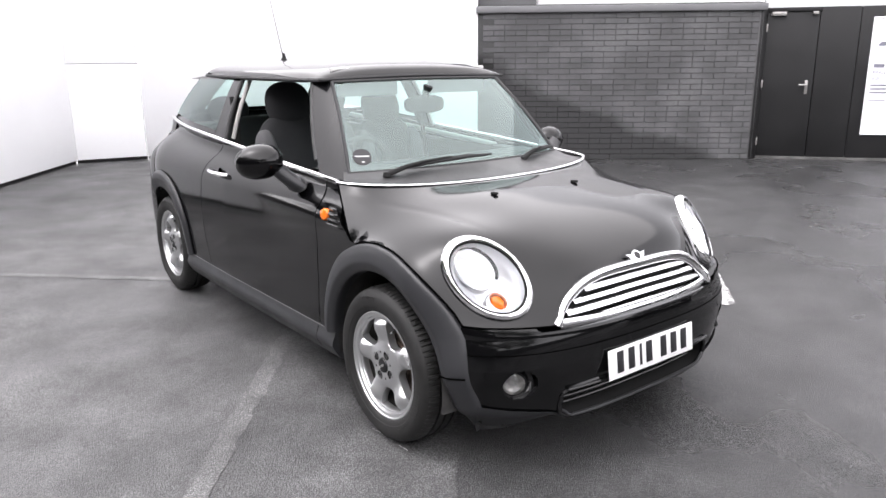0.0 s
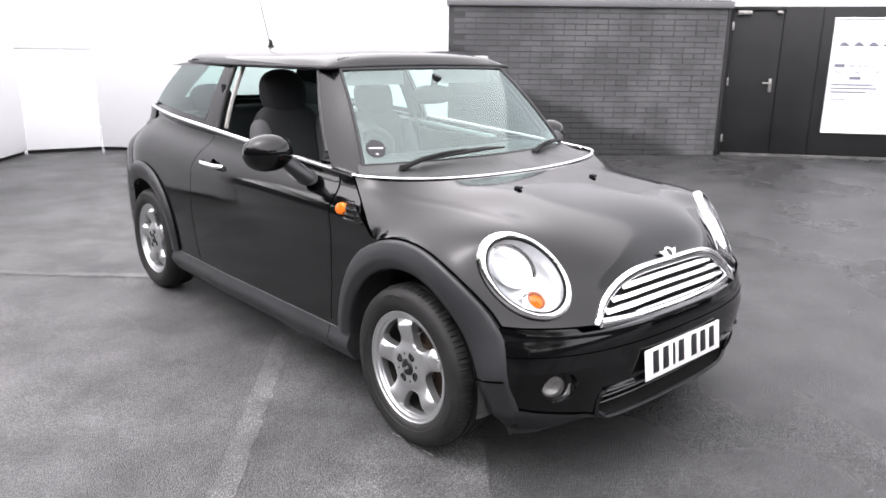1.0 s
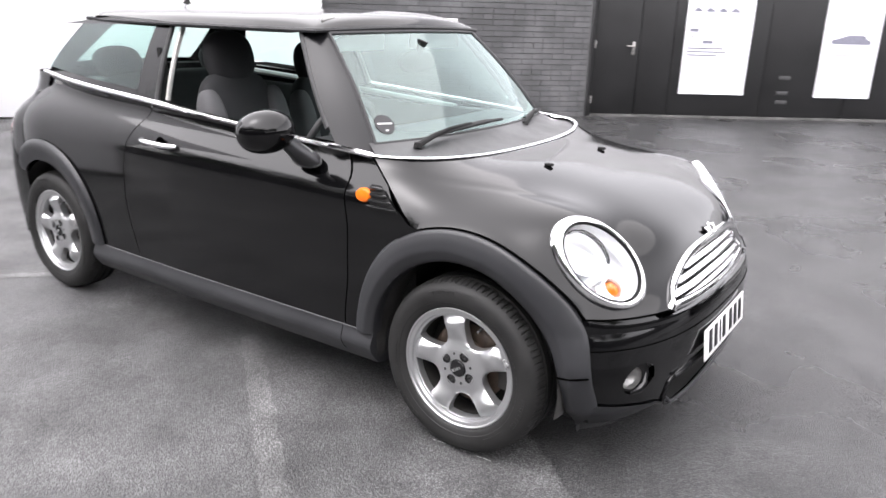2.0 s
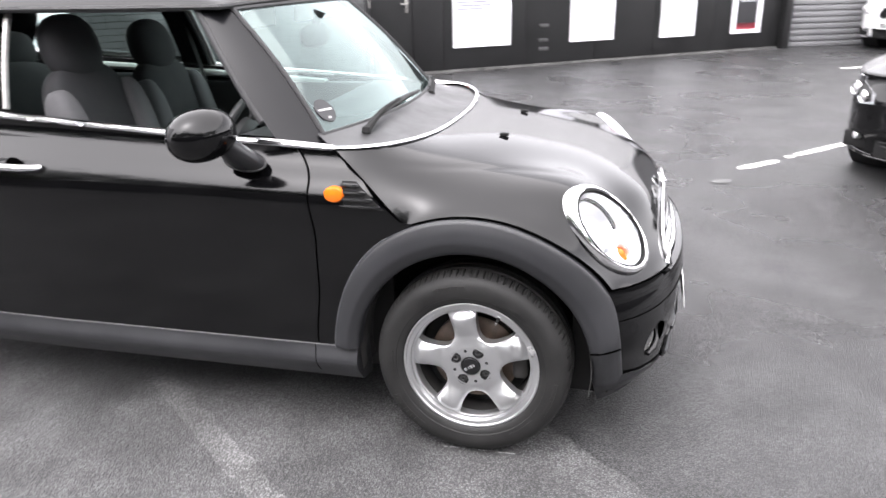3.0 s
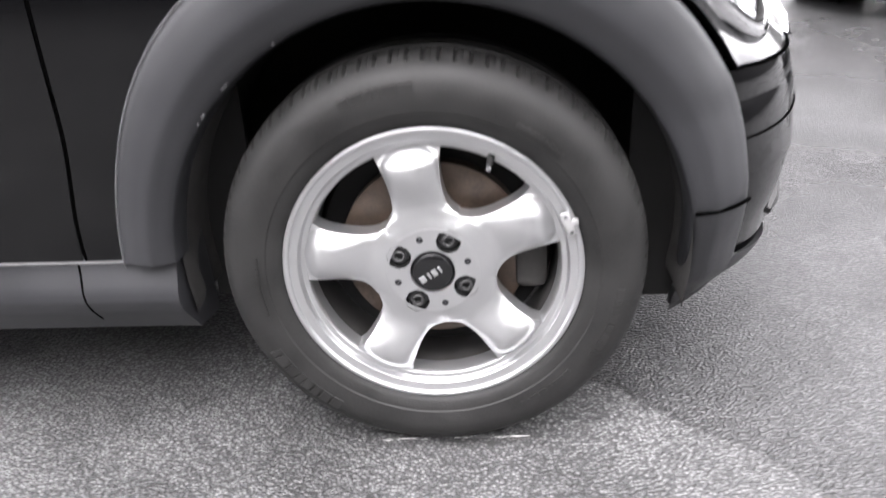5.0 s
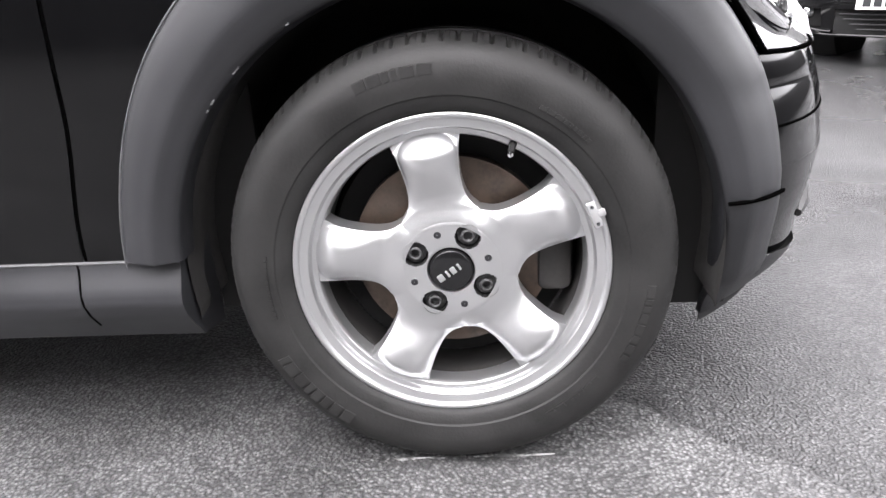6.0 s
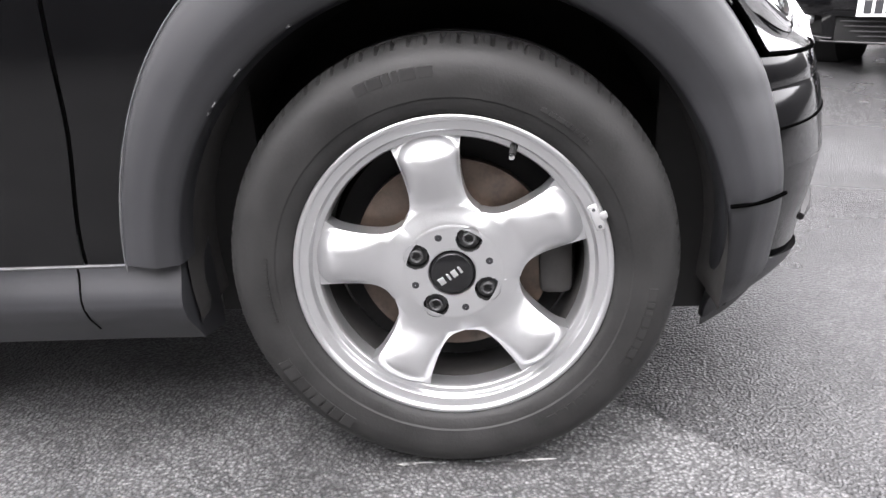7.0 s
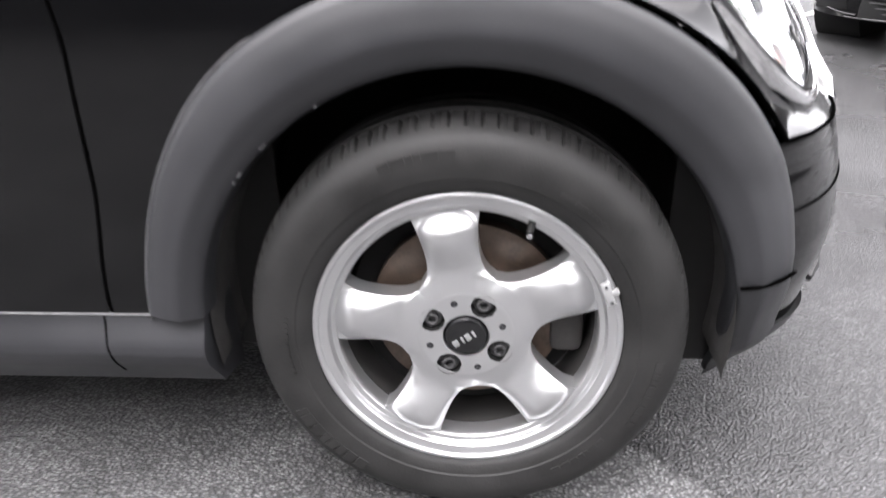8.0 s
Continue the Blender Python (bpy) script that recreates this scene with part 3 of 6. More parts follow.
def tree(at, height, seed):
    """Tapered trunk, limbs, and a ragged crown of many small leaves."""
    rng = random.Random(seed)
    root = thing("tree", "dark leafy tree behind the yard wall", "tree", "trees behind the yard", at)
    trunk = tube([(0, 0, 0), (0.08, 0.03, height * 0.25), (-0.05, 0.06, height * 0.5), (0.1, 0, height * 0.8)], [0.24, 0.19, 0.13, 0.04], 10)
    tips = []
    for k in range(11):
        a, h0 = rng.uniform(0, 6.28), rng.uniform(0.25, 0.7) * height
        r = rng.uniform(0.2, 0.36) * height
        tip = Vector((math.cos(a) * r, math.sin(a) * r, h0 + rng.uniform(0.12, 0.3) * height))
        tube([(0, 0, h0), (tip.x * 0.5, tip.y * 0.5, lerp(h0, tip.z, 0.4)), tip], [0.08, 0.05, 0.02], 6, trunk)
        tips.append(tip)
    part("trunk", trunk, M_bark, root)
    bm = bmesh.new()
    for k in range(2600):
        c = rng.choice(tips) if rng.random() < 0.75 else Vector((0, 0, rng.uniform(0.35, 0.95) * height))
        s = height * 0.13
        p = c + Vector((rng.gauss(0, s), rng.gauss(0, s), rng.gauss(0, s * 0.8)))
        if p.z < height * 0.18:
            continue
        n = Vector((rng.gauss(0, 1), rng.gauss(0, 1), rng.gauss(0, 1))).normalized()
        u = n.orthogonal().normalized() * rng.uniform(0.12, 0.26)
        w = n.cross(u).normalized() * rng.uniform(0.08, 0.16)
        bm.faces.new([bm.verts.new(q) for q in (p - u, p + w, p + u, p - w)])
    crown = part("crown", bm, M_leaf, root, flat=True)
    tagged(crown, kind="stuff")
    return root


for k, (x, y, h) in enumerate(((-17, -14, 8.0), (-12.5, -13.6, 9.0), (-8.5, -14.2, 7.6), (-4.6, -13.5, 8.6), (-0.8, -14, 9.2), (3.0, -13.6, 8.0), (7.0, -14.1, 8.8), (11.2, -13.6, 8.2), (15.5, -13.8, 8.8), (19.6, -9, 8.5), (19.3, -4.2, 8.0))):
    tree((x, y, 0), h, 20 + k)

# ---- the black hatchback: x forward, y to its left, z up, origin on the ground under the front axle ----
car = thing("hatchback_car", "glossy black three-door hatchback with chrome trim and silver wheels", "car")
NX, NP = 0.15, 2.45          # where the nose begins to round in plan, and how square it is


def table(points, blur):
    zs = np.linspace(points[0][0] - 0.3, points[-1][0] + 0.3, 900)
    v = np.interp(zs, [p[0] for p in points], [p[1] for p in points])
    k = max(1, int(blur / (zs[1] - zs[0])))
    ker = np.hanning(2 * k + 1)
    v = np.convolve(np.pad(v, k, mode="edge"), ker / ker.sum(), mode="valid")
    return lambda z: np.interp(z, zs, v)


nose = table([(0.10, 0.55), (0.17, 0.578), (0.26, 0.588), (0.35, 0.602), (0.42, 0.606), (0.49, 0.614), (0.53, 0.602), (0.57, 0.563), (0.665, 0.532), (0.72, 0.512), (0.80, 0.47), (0.9, 0.40)], 0.05)
hood = table([(-0.8, 0.93), (-0.40, 0.917), (-0.03, 0.889), (0.20, 0.847), (0.32, 0.815), (0.42, 0.772), (0.50, 0.722), (0.56, 0.672), (0.65, 0.58)], 0.10)


def half_width(z):
    return 0.771 - 0.15 * (z - 0.55) ** 2 - 3.7 * np.maximum(0, z - 0.775) ** 2


def square(z):
    """How square the nose is in plan: fuller corners low down."""
    return NP + 0.45 * np.clip((0.50 - z) / 0.10, 0, 1)


def plan_y(x, z):
    """Half width of the body side at x, z, rounding in towards nose and tail."""
    w = half_width(z) + 0.022 * (1 - np.clip((x + 1.4) / 1.0, 0, 1))
    f = np.clip((x - NX) / np.maximum(0.05, nose(z) - NX), 0, 0.999)
    r = np.clip((-2.35 - x) / 0.66, 0, 0.999)
    k = square(z)
    return w * (1 - f ** k) ** (1 / k) * (1 - r ** 2.7) ** (1 / 2.7)


def plan_x(y, z):
    """The nose's x at half width y."""
    q = np.clip(np.abs(y) / half_width(z), 0, 0.9999)
    k = square(z)
    return NX + (nose(z) - NX) * (1 - q ** k) ** (1 / k)


crease_y = table([(-0.50, 0.70), (-0.42, 0.69), (-0.32, 0.655), (-0.25, 0.57), (-0.19, 0.525), (0.0, 0.53), (0.5, 0.53)], 0.06)


def bonnet_z(x, y):
    ya = np.abs(y)
    rear = np.clip((0.10 - x) / 0.40, 0, 1)
    rear = rear * rear * (3 - 2 * rear)
    corner = np.clip((ya - 0.50) / 0.18, 0, 1) ** 2
    # beyond the crease the wing falls away to the arch
    d = ya - crease_y(x)
    d = (d + np.sqrt(d * d + 0.0006)) / 2
    fade = np.clip((0.36 - x) / 0.36, 0, 1)
    fade = fade * fade * (3 - 2 * fade)
    # the middle is crowned, falling to the shoulders
    crown = 0.21 * np.clip(ya - 0.20, 0, 0.36) ** 2 * (1 - 0.75 * rear) * np.clip((0.58 - x) / 0.2, 0, 1)
    return hood(x) - 0.011 - 0.04 * ya ** 2 * (1 - rear) + 0.016 * rear * corner - crown - (0.14 * d + 0.5 * d * d) * fade


def shell(p):
    """Below zero inside the front body."""
    x, y, z = p[..., 0], p[..., 1], p[..., 2]
    w = half_width(z)
    f = np.maximum(x - NX, 0) / np.maximum(0.05, nose(z) - NX)
    n = square(z)
    side = ((f ** n + (np.abs(y) / w) ** n) ** (1 / n) - 1) * w * 0.8
    top = (z - bonnet_z(x, y)) * 0.95
    k = 0.075 - 0.035 * np.clip((0.05 - x) / 0.35, 0, 1)
    h = np.maximum(k - np.abs(side - top), 0) / k
    return np.maximum(side, top) + h * h * k / 4


def onto(p):
    """Pushes points out from the car's inner axis to the front body's skin."""
    p = np.asarray(p, float)
    o = np.stack([p[..., 0] * 0.55 - 0.12, p[..., 1] * 0.0, np.full(p.shape[:-1], 0.42)], -1)
    d = p - o
    lo, hi = np.full(p.shape[:-1], 0.3), np.full(p.shape[:-1], 2.0)
    for _ in range(36):
        mid = (lo + hi) / 2
        inside = shell(o + d * mid[..., None]) < 0
        lo, hi = np.where(inside, mid, lo), np.where(inside, hi, mid)
    return o + d * lo[..., None]


def skin(p, lift=0.0):
    q = onto(np.array([p]))[0]
    if lift:
        e = 0.004
        a, b = onto(np.array([[p[0] + e, p[1], p[2]]]))[0] - q, onto(np.array([[p[0], p[1] + e, p[2] + e]]))[0] - q
        n = np.cross(a, b)
        n /= np.linalg.norm(n) + 1e-9
        if n @ (q - np.array([0, 0, 0.4])) < 0:
            n = -n
        q = q + n * lift
    return q


def poly(points):
    """A curve through points by length, 0 to 1."""
    pts = [Vector(p) for p in points]
    d = [0.0]
    for a, b in zip(pts, pts[1:]):
        d.append(d[-1] + (b - a).length)

    def at(t):
        s = min(max(t, 0), 1) * d[-1]
        for k in range(len(pts) - 1):
            if s <= d[k + 1] or k == len(pts) - 2:
                return pts[k].lerp(pts[k + 1], (s - d[k]) / max(1e-9, d[k + 1] - d[k]))
    return at


ARCH_Z, ARCH_R = 0.302, 0.453
HL_N = Vector((0.755, -0.388, 0.525)).normalized()
HL_C = Vector((0.368, -0.577, 0.682))
HL_M = frame_at(HL_C, HL_N) @ Matrix.Rotation(radians(134), 4, "Z") @ Matrix.Diagonal((0.1774, 0.1237, 1.0, 1.0))
HL_I = HL_M.inverted()


def grille_edge(y):
    z = 0.668 - 0.137 * (abs(y) / 0.42) ** 4.2
    return Vector((plan_x(y, z), y, z))


def cowl_x(y):
    """The bonnet's rear edge, sweeping back to the screen's corners."""
    return -0.42 + 0.215 * max(0.0, 1 - (abs(y) / 0.685) ** 3) ** 0.5


def cowl_z(y):
    return 0.913 - 0.025 * (1 - (y / 0.685) ** 2)


# bonnet: a clamshell from the cowl to the grille, its lower edge along arch and bumper
side_pts = [(-0.42, -0.685, 0.913), (-0.325, -0.722, 0.838), (-0.243, -0.752, 0.765), (-0.189, -0.762, 0.716)]
for k in range(1, 15):
    a = radians(lerp(113.5, 32.4, k / 14))
    x, z = ARCH_R * math.cos(a), ARCH_Z + ARCH_R * math.sin(a)
    side_pts.append((x, -float(plan_y(x, z)), z))
arch_front_y = side_pts[-1][1]
for k in range(1, 7):
    y = lerp(arch_front_y, -0.42, k / 6)
    side_pts.append((float(plan_x(y, 0.545)), y, lerp(0.543, 0.531, k / 6)))
L_curve = poly(side_pts)
U_curve = poly([(x, 0, float(hood(x)) - 0.011) for x in np.linspace(cowl_x(0), 0.5, 20)] + [grille_edge(0)])
C0_curve = poly([(cowl_x(y), y, cowl_z(y)) for y in -0.685 * np.sin(np.linspace(math.pi / 2, 0, 40))])
C1_curve = poly([grille_edge(y) for y in np.linspace(-0.42, 0, 24)])
NS, NV = 96, 56
raw = np.zeros((NV + 1, NS + 1, 3))
p00, p10, p01, p11 = (Vector(c) for c in (L_curve(0), L_curve(1), U_curve(0), U_curve(1)))
for j in range(NV + 1):
    for i in range(NS + 1):
        s, v = i / NS, j / NV
        raw[j, i] = (1 - v) * L_curve(s) + v * U_curve(s) + (1 - s) * C0_curve(v) + s * C1_curve(v) - ((1 - s) * (1 - v) * p00 + s * (1 - v) * p10 + (1 - s) * v * p01 + s * v * p11)
bonnet_pts = onto(raw)
CREASE = 0.0014
# what the fair surface must keep: its edges, the crowned middle, the upright foot of the wing and the lamp's seat
goal, hold = bonnet_pts.copy(), np.zeros((NV + 1, NS + 1))
for j, i in np.ndindex(NV + 1, NS + 1):
    p = bonnet_pts[j, i]
    q = HL_I @ Vector(p)
    r = math.hypot(q.x, q.y)
    far = smooth(1.15, 1.9, r) if q.z > -0.2 else 1.0
    hold[j, i] = 4e-3 * smooth(0.50, 0.36, abs(p[1])) * far + 0.02 * smooth(5, 1, j) * smooth(-0.26, -0.06, p[0]) * far
    if p[0] < -0.10 and 0 < j < 6:
        # beside the seam the wing runs on from the panel before the door
        drop = lerp(float(half_width(p[2])), 0.675, smooth(0.751, 0.911, p[2]) ** 2)
        goal[j, i, 1] = lerp(p[1], -drop, smooth(-0.10, -0.16, p[0]))
        hold[j, i] = 0.004 * smooth(6, 1, j)
    if abs(q.z) < 0.2 and r < 1.0:
        goal[j, i] = p - np.array(HL_N) * (q.z + 0.004)
        hold[j, i] = 0.03 if r > 0.84 else 1e-6
goal[0], goal[:, 0], goal[:, NS] = raw[0], raw[:, 0], raw[:, NS]
SU, SV = 1.35, 0.75


def bend(p):
    """Second differences over the sheet, its middle line mirrored."""
    ghost = p[NV - 1:NV] * np.array([1.0, -1.0, 1.0])
    q = np.concatenate([p, ghost], 0)
    return SU * (q[1:-1, :-2] + q[1:-1, 2:] - 2 * q[1:-1, 1:-1]) + SV * (q[:-2, 1:-1] + q[2:, 1:-1] - 2 * q[1:-1, 1:-1])


def bend_back(b):
    out = np.zeros((NV + 2, NS + 1, 3))
    out[1:-1, :-2] += SU * b
    out[1:-1, 2:] += SU * b
    out[1:-1, 1:-1] -= 2 * (SU + SV) * b
    out[:-2, 1:-1] += SV * b
    out[2:, 1:-1] += SV * b
    out[NV - 1] += out[NV + 1] * np.array([1.0, -1.0, 1.0])
    return out[:-1]


def pull(p):
    g = bend_back(bend(p)) + hold[..., None] * p
    g[0], g[:, 0], g[:, NS] = 0, 0, 0
    g[NV, :, 1] = 0
    return g


# thin-plate fairing by conjugate gradients
fair = goal.copy()
fair[NV, :, 1] = 0
rest = hold[..., None] * goal - (bend_back(bend(fair)) + hold[..., None] * fair)
rest[0], rest[:, 0], rest[:, NS] = 0, 0, 0
rest[NV, :, 1] = 0
step, size = rest.copy(), float((rest * rest).sum())
for lap in range(1500):
    turn = pull(step)
    k = size / float((step * turn).sum())
    fair += k * step
    rest -= k * turn
    now = float((rest * rest).sum())
    if now < 1e-16:
        break
    step, size = rest + step * (now / size), now
bonnet_pts = fair
# a shallow crease between the crowned middle and the wing
du, dv = np.gradient(bonnet_pts, axis=1), np.gradient(bonnet_pts, axis=0)
normal = np.cross(du, dv)
normal /= np.linalg.norm(normal, axis=-1, keepdims=True) + 1e-9
normal *= np.sign(normal[NV, NS // 2, 2])
for j, i in np.ndindex(NV + 1, NS + 1):
    x, y, z = bonnet_pts[j, i]
    off = abs(np.interp(x, [-0.42, -0.312, -0.165, -0.03, 0.07, 0.2, 0.28], [0.70, 0.675, 0.613, 0.557, 0.53, 0.505, 0.487]) + y)
    bonnet_pts[j, i] -= normal[j, i] * CREASE * smooth(-0.41, -0.33, x) * smooth(0.33, 0.15, x) * max(0.0, 1 - off / 0.032) ** 1.3


def outside_lamp(c):
    q = HL_I @ Vector((c.x, -abs(c.y), c.z))
    return math.hypot(q.x, q.y) > 0.87 or abs(q.z) > 0.2


bm = grid(lambda u, v: bonnet_pts[round(v * NV), round(u * NS)], NS, NV, keep=outside_lamp, mirror=True)
bonnet = part("bonnet", bm, M_paint, car, "black clamshell bonnet", sharp=60)


def strip(points, width, lift, name, mat, parent, label="", project=True, seg=6):
    """A seam or bead laid on the front skin along points."""
    pts = [Vector(skin(p, lift)) if project else Vector(p) for p in points]
    return part(name, tube(pts, width, seg), mat, parent, label)


for sg in (1, -1):
    pts = [Vector((q[0], q[1] * sg, q[2])) for q in bonnet_pts[0]]
    part("bonnet_seam", tube(pts, 0.0032, 6), M_gap_shade, car)

# chrome bead at the cowl, running on along the belt


def belt_z(x):
    return 0.913 + 0.061 * (-0.421 - x)


def belt_y(x):
    taper = 0.012 * smooth(-0.43, -0.9, x) - 0.13 * smooth(-1.9, -3.0, x) ** 1.5
    return -(0.675 + taper)


cowl = [Vector((cowl_x(y), y, 0)) for y in 0.685 * np.sin(np.linspace(-math.pi / 2, math.pi / 2, 81))]
cowl = [Vector((p.x, p.y, cowl_z(p.y) + 0.003)) for p in cowl]
part("cowl_bead", tube(cowl, 0.0095, 8, flat=0.6), M_chrome, car, "polished chrome bead below the windscreen")
for sg in (1, -1):
    pts = [Vector((x, (belt_y(x) - 0.006) * sg, belt_z(x))) for x in np.linspace(-0.421, -2.60, 46)]
    part("belt_bead", tube(pts, 0.0105, 8, flat=1.0), M_chrome, car, "polished chrome bead along the belt line")


# side panels: sheets over x, z set to the body's half width
def side_sheet(name, x_front, x_rear, z_low, z_high, nx, nz, mat, label="", keep=None, both=True):
    for sg in ((1, -1) if both else (1,)):
        def fn(u, v):
            z0 = lerp(z_low, 0.96, v)
            x = lerp(x_front(z0), x_rear(z0), u)
            zt = z_high(x)
            z = lerp(z_low, zt, v)
            x = lerp(x_front(z), x_rear(z), u)
            y = -float(plan_y(x, z))
            edge = smooth(zt - 0.16, zt, z)
            y = lerp(y, belt_y(x), edge ** 2)
            return (x, y * sg, z)
        bm = grid(fn, nx, nz, keep=keep)
        bmesh.ops.recalc_face_normals(bm, faces=bm.faces[:])
        part(name, bm, mat, car, label, sharp=60)


def door_front(z):
    return -0.458 - 0.020 * smooth(0.52, 0.33, z) - 0.020 * smooth(0.66, 0.80, z) - 0.064 * smooth(0.82, 0.935, z)


def door_rear(z):
    return -1.665 - 0.06 * math.sin(min(1, max(0, (z - 0.33) / 0.62)) * math.pi) + 0.03 * smooth(0.85, 1.0, z)


def fender_edge(z):
    """Front edge of the panel before the door: bonnet seam above, wheel arch below."""
    if z > 0.718:
        return float(np.interp(z, [0.718, 0.765, 0.838, 0.913], [-0.186, -0.240, -0.322, -0.417]))
    return -math.sqrt(max(0, (ARCH_R - 0.045) ** 2 - (z - ARCH_Z) ** 2))


side_sheet("door", lambda z: door_front(z) - 0.003, lambda z: door_rear(z) + 0.003, 0.312, belt_z, 48, 34, M_paint, "black door with its window wound down")
side_sheet("scuttle_panel", lambda z: fender_edge(z) - 0.003, lambda z: door_front(z) + 0.003, 0.305, lambda x: 0.911 + 0.03 * (-0.42 - x), 20, 34, M_paint)


def rear_clear(c):
    return (c.x + 2.388) ** 2 + (c.z - ARCH_Z) ** 2 > 0.41 ** 2


side_sheet("rear_quarter", lambda z: door_rear(z) - 0.003, lambda z: -2.62, 0.25, belt_z, 56, 48, M_paint, keep=rear_clear)
for sg in (1, -1):
    for curve in (door_front, door_rear):
        pts = []
        for z in np.linspace(0.312, 0.92 if curve is door_front else 0.985, 30):
            x = curve(z)
            y = lerp(-float(plan_y(x, z)), belt_y(x), smooth(belt_z(x) - 0.16, belt_z(x), z) ** 2)
            pts.append(Vector((x, (y + 0.003) * sg, z)))
        part("door_gap", tube(pts, 0.0029, 6), M_gap_shade, car)


# tail: bumper and hatch as one sheet round the back
def tail(u, v):
    a = lerp(-1, 1, u) * math.pi / 2
    z = lerp(0.22, 1.04, v)
    w = (float(half_width(min(z, 0.93))) + 0.022) * (1 - 0.1 * smooth(0.8, 1.04, z))
    s, c = math.sin(a), math.cos(a)
    x = -2.60 - (0.40 - 0.12 * smooth(0.5, 1.0, z) - 0.05 * smooth(0.45, 0.2, z)) * abs(c) ** (2 / 3.0)
    return (x, w * 0.975 * math.copysign(abs(s) ** (2 / 3.4), s), z)


part("tailgate", grid(tail, 40, 20), M_paint, car)
for sg in (1, -1):
    lamp = lathe([(0.001, 0.03), (0.05, 0.026), (0.075, 0.012), (0.085, -0.02)], 24, "x", m=Matrix.Translation((-2.86, 0.62 * sg, 0.72)) @ Matrix.Scale(-1, 4, (1, 0, 0)) @ Matrix.Scale(1.5, 4, (0, 0, 1)))
    part("tail_lamp", lamp, simple("tail_lens", (0.3, 0.01, 0.012), 0.12), car)

# bumper: painted upper band and lower front, with the mouth cut out
MOUTH = (0.40, 0.195, 0.305)


def chin(t, low=False):
    """Height of the painted bumper's lower edge round the nose, or of the lip below it."""
    at = [0, 0.3, 0.42, 0.6, 0.8, 1.0]
    return float(np.interp(abs(t), at, [0.18, 0.178, 0.205, 0.190, 0.168, 0.158] if low else [0.190, 0.190, 0.225, 0.245, 0.260, 0.268]))


def tuck(z):
    """The lower body draws in towards the ground."""
    return 1 - 0.03 * smooth(0.37, 0.265, z) - 0.10 * smooth(0.265, 0.15, z)


def bumper_point(u, v, lift=0.0, z_lo=0.17, z_hi=0.541):
    t = lerp(-1, 1, u)
    if z_lo == 0.17:
        # the top edge dips under the grille
        z_lo, z_hi = chin(t), z_hi - 0.024 * smooth(0.555, 0.50, abs(t))
    z = lerp(z_lo, z_hi, v)
    a = math.copysign(abs(t) ** 0.9, t) * radians(lerp(67, 64, smooth(0.36, 0.54, z)))
    w = float(half_width(z)) * tuck(z) + lift
    length = float(nose(z)) - NX + lift
    y = w * math.copysign(abs(math.sin(a)) ** (2 / float(square(z))), a)
    x = NX + length * abs(math.cos(a)) ** (2 / float(square(z)))
    return Vector((x, y, z))


def not_mouth(c):
    inside = abs(c.y) < MOUTH[0] and MOUTH[1] < c.z < MOUTH[2]
    fog = (abs(c.y) - 0.562) ** 2 + (c.z - 0.345) ** 2 < 0.054 ** 2
    return not inside and not fog


part("bumper_ledge", grid(lambda u, v: bumper_point(u, 1.0, lerp(0.0, -0.09, v)) + Vector((0, 0, -0.002 + 0.004 * v)), 120, 3), M_paint, car)
part("front_bumper", grid(bumper_point, 240, 100, keep=not_mouth), M_paint, car, "glossy black front bumper", sharp=50)
part("bumper_seam", tube([bumper_point(k / 120, 0, 0.0, 0.452, 0.4521) for k in range(121)], 0.002, 6), M_gap_shade, car)
# matt lower lip, climbing towards the wheel arches


def lip_point(u, v):
    t = lerp(-1, 1, u)
    z = lerp(chin(t, True), chin(t) + 0.004, v)
    return bumper_point(u, 0, 0.007 - 0.014 * (1 - v) ** 2, z, z + 1e-6)


def foot_edge(f, sg):
    """Lower edge of the front arch trim's foot, from its tip forwards."""
    x = lerp(0.348, 0.432, f) * math.cos(radians(10)) + lerp(0.018, 0.010, f)
    z = lerp(0.160, 0.262, f ** 1.3)
    out = float(np.interp(f, [0, 0.08, 0.34, 0.4, 0.7, 0.95, 1], [0.006, 0.013, 0.0245, 0.025, 0.02, 0.012, 0.007])) * (1 - 0.6 * smooth(0.30, 0.18, z))
    return Vector((x, -(float(plan_y(min(x, 0.58), max(z, 0.2))) * tuck(z) + out) * sg, z))


def lip_skirt(u, v, sg):
    """Rubber skirt under the lip's end, deepest just inside the foot."""
    tip, end = foot_edge(0, sg), (lambda k: Vector(lip_point(k if sg > 0 else 1 - k, 0)))
    top = tip.lerp(end(0), u / 0.35) if u < 0.35 else end(0.24 * (u - 0.35) / 0.65)
    drop = 0.034 * (u / 0.16 if u < 0.16 else 1 - (u - 0.16) / 0.84)
    return top + Vector((-0.03, 0.0, -1.0)) * (drop * v) + Vector((-0.002, 0.004 * sg, 0.004))


for sg in (1, -1):
    part("lip_end", grid(lambda u, v: foot_edge(v, sg).lerp(Vector(lip_point(0 if sg > 0 else 1, v)), u), 8, 12), M_trim, car, "matt grey plastic end of the lower lip", sharp=50)
    part("lip_skirt", grid(lambda u, v: lip_skirt(u, v, sg), 40, 3), M_rubber_seal, car, "dark rubber skirt below the lip")
part("lower_lip", grid(lip_point, 110, 12), M_trim, car, "matt grey plastic lower lip", sharp=50)
# mouth: recessed liner, grey surround and a lower bar


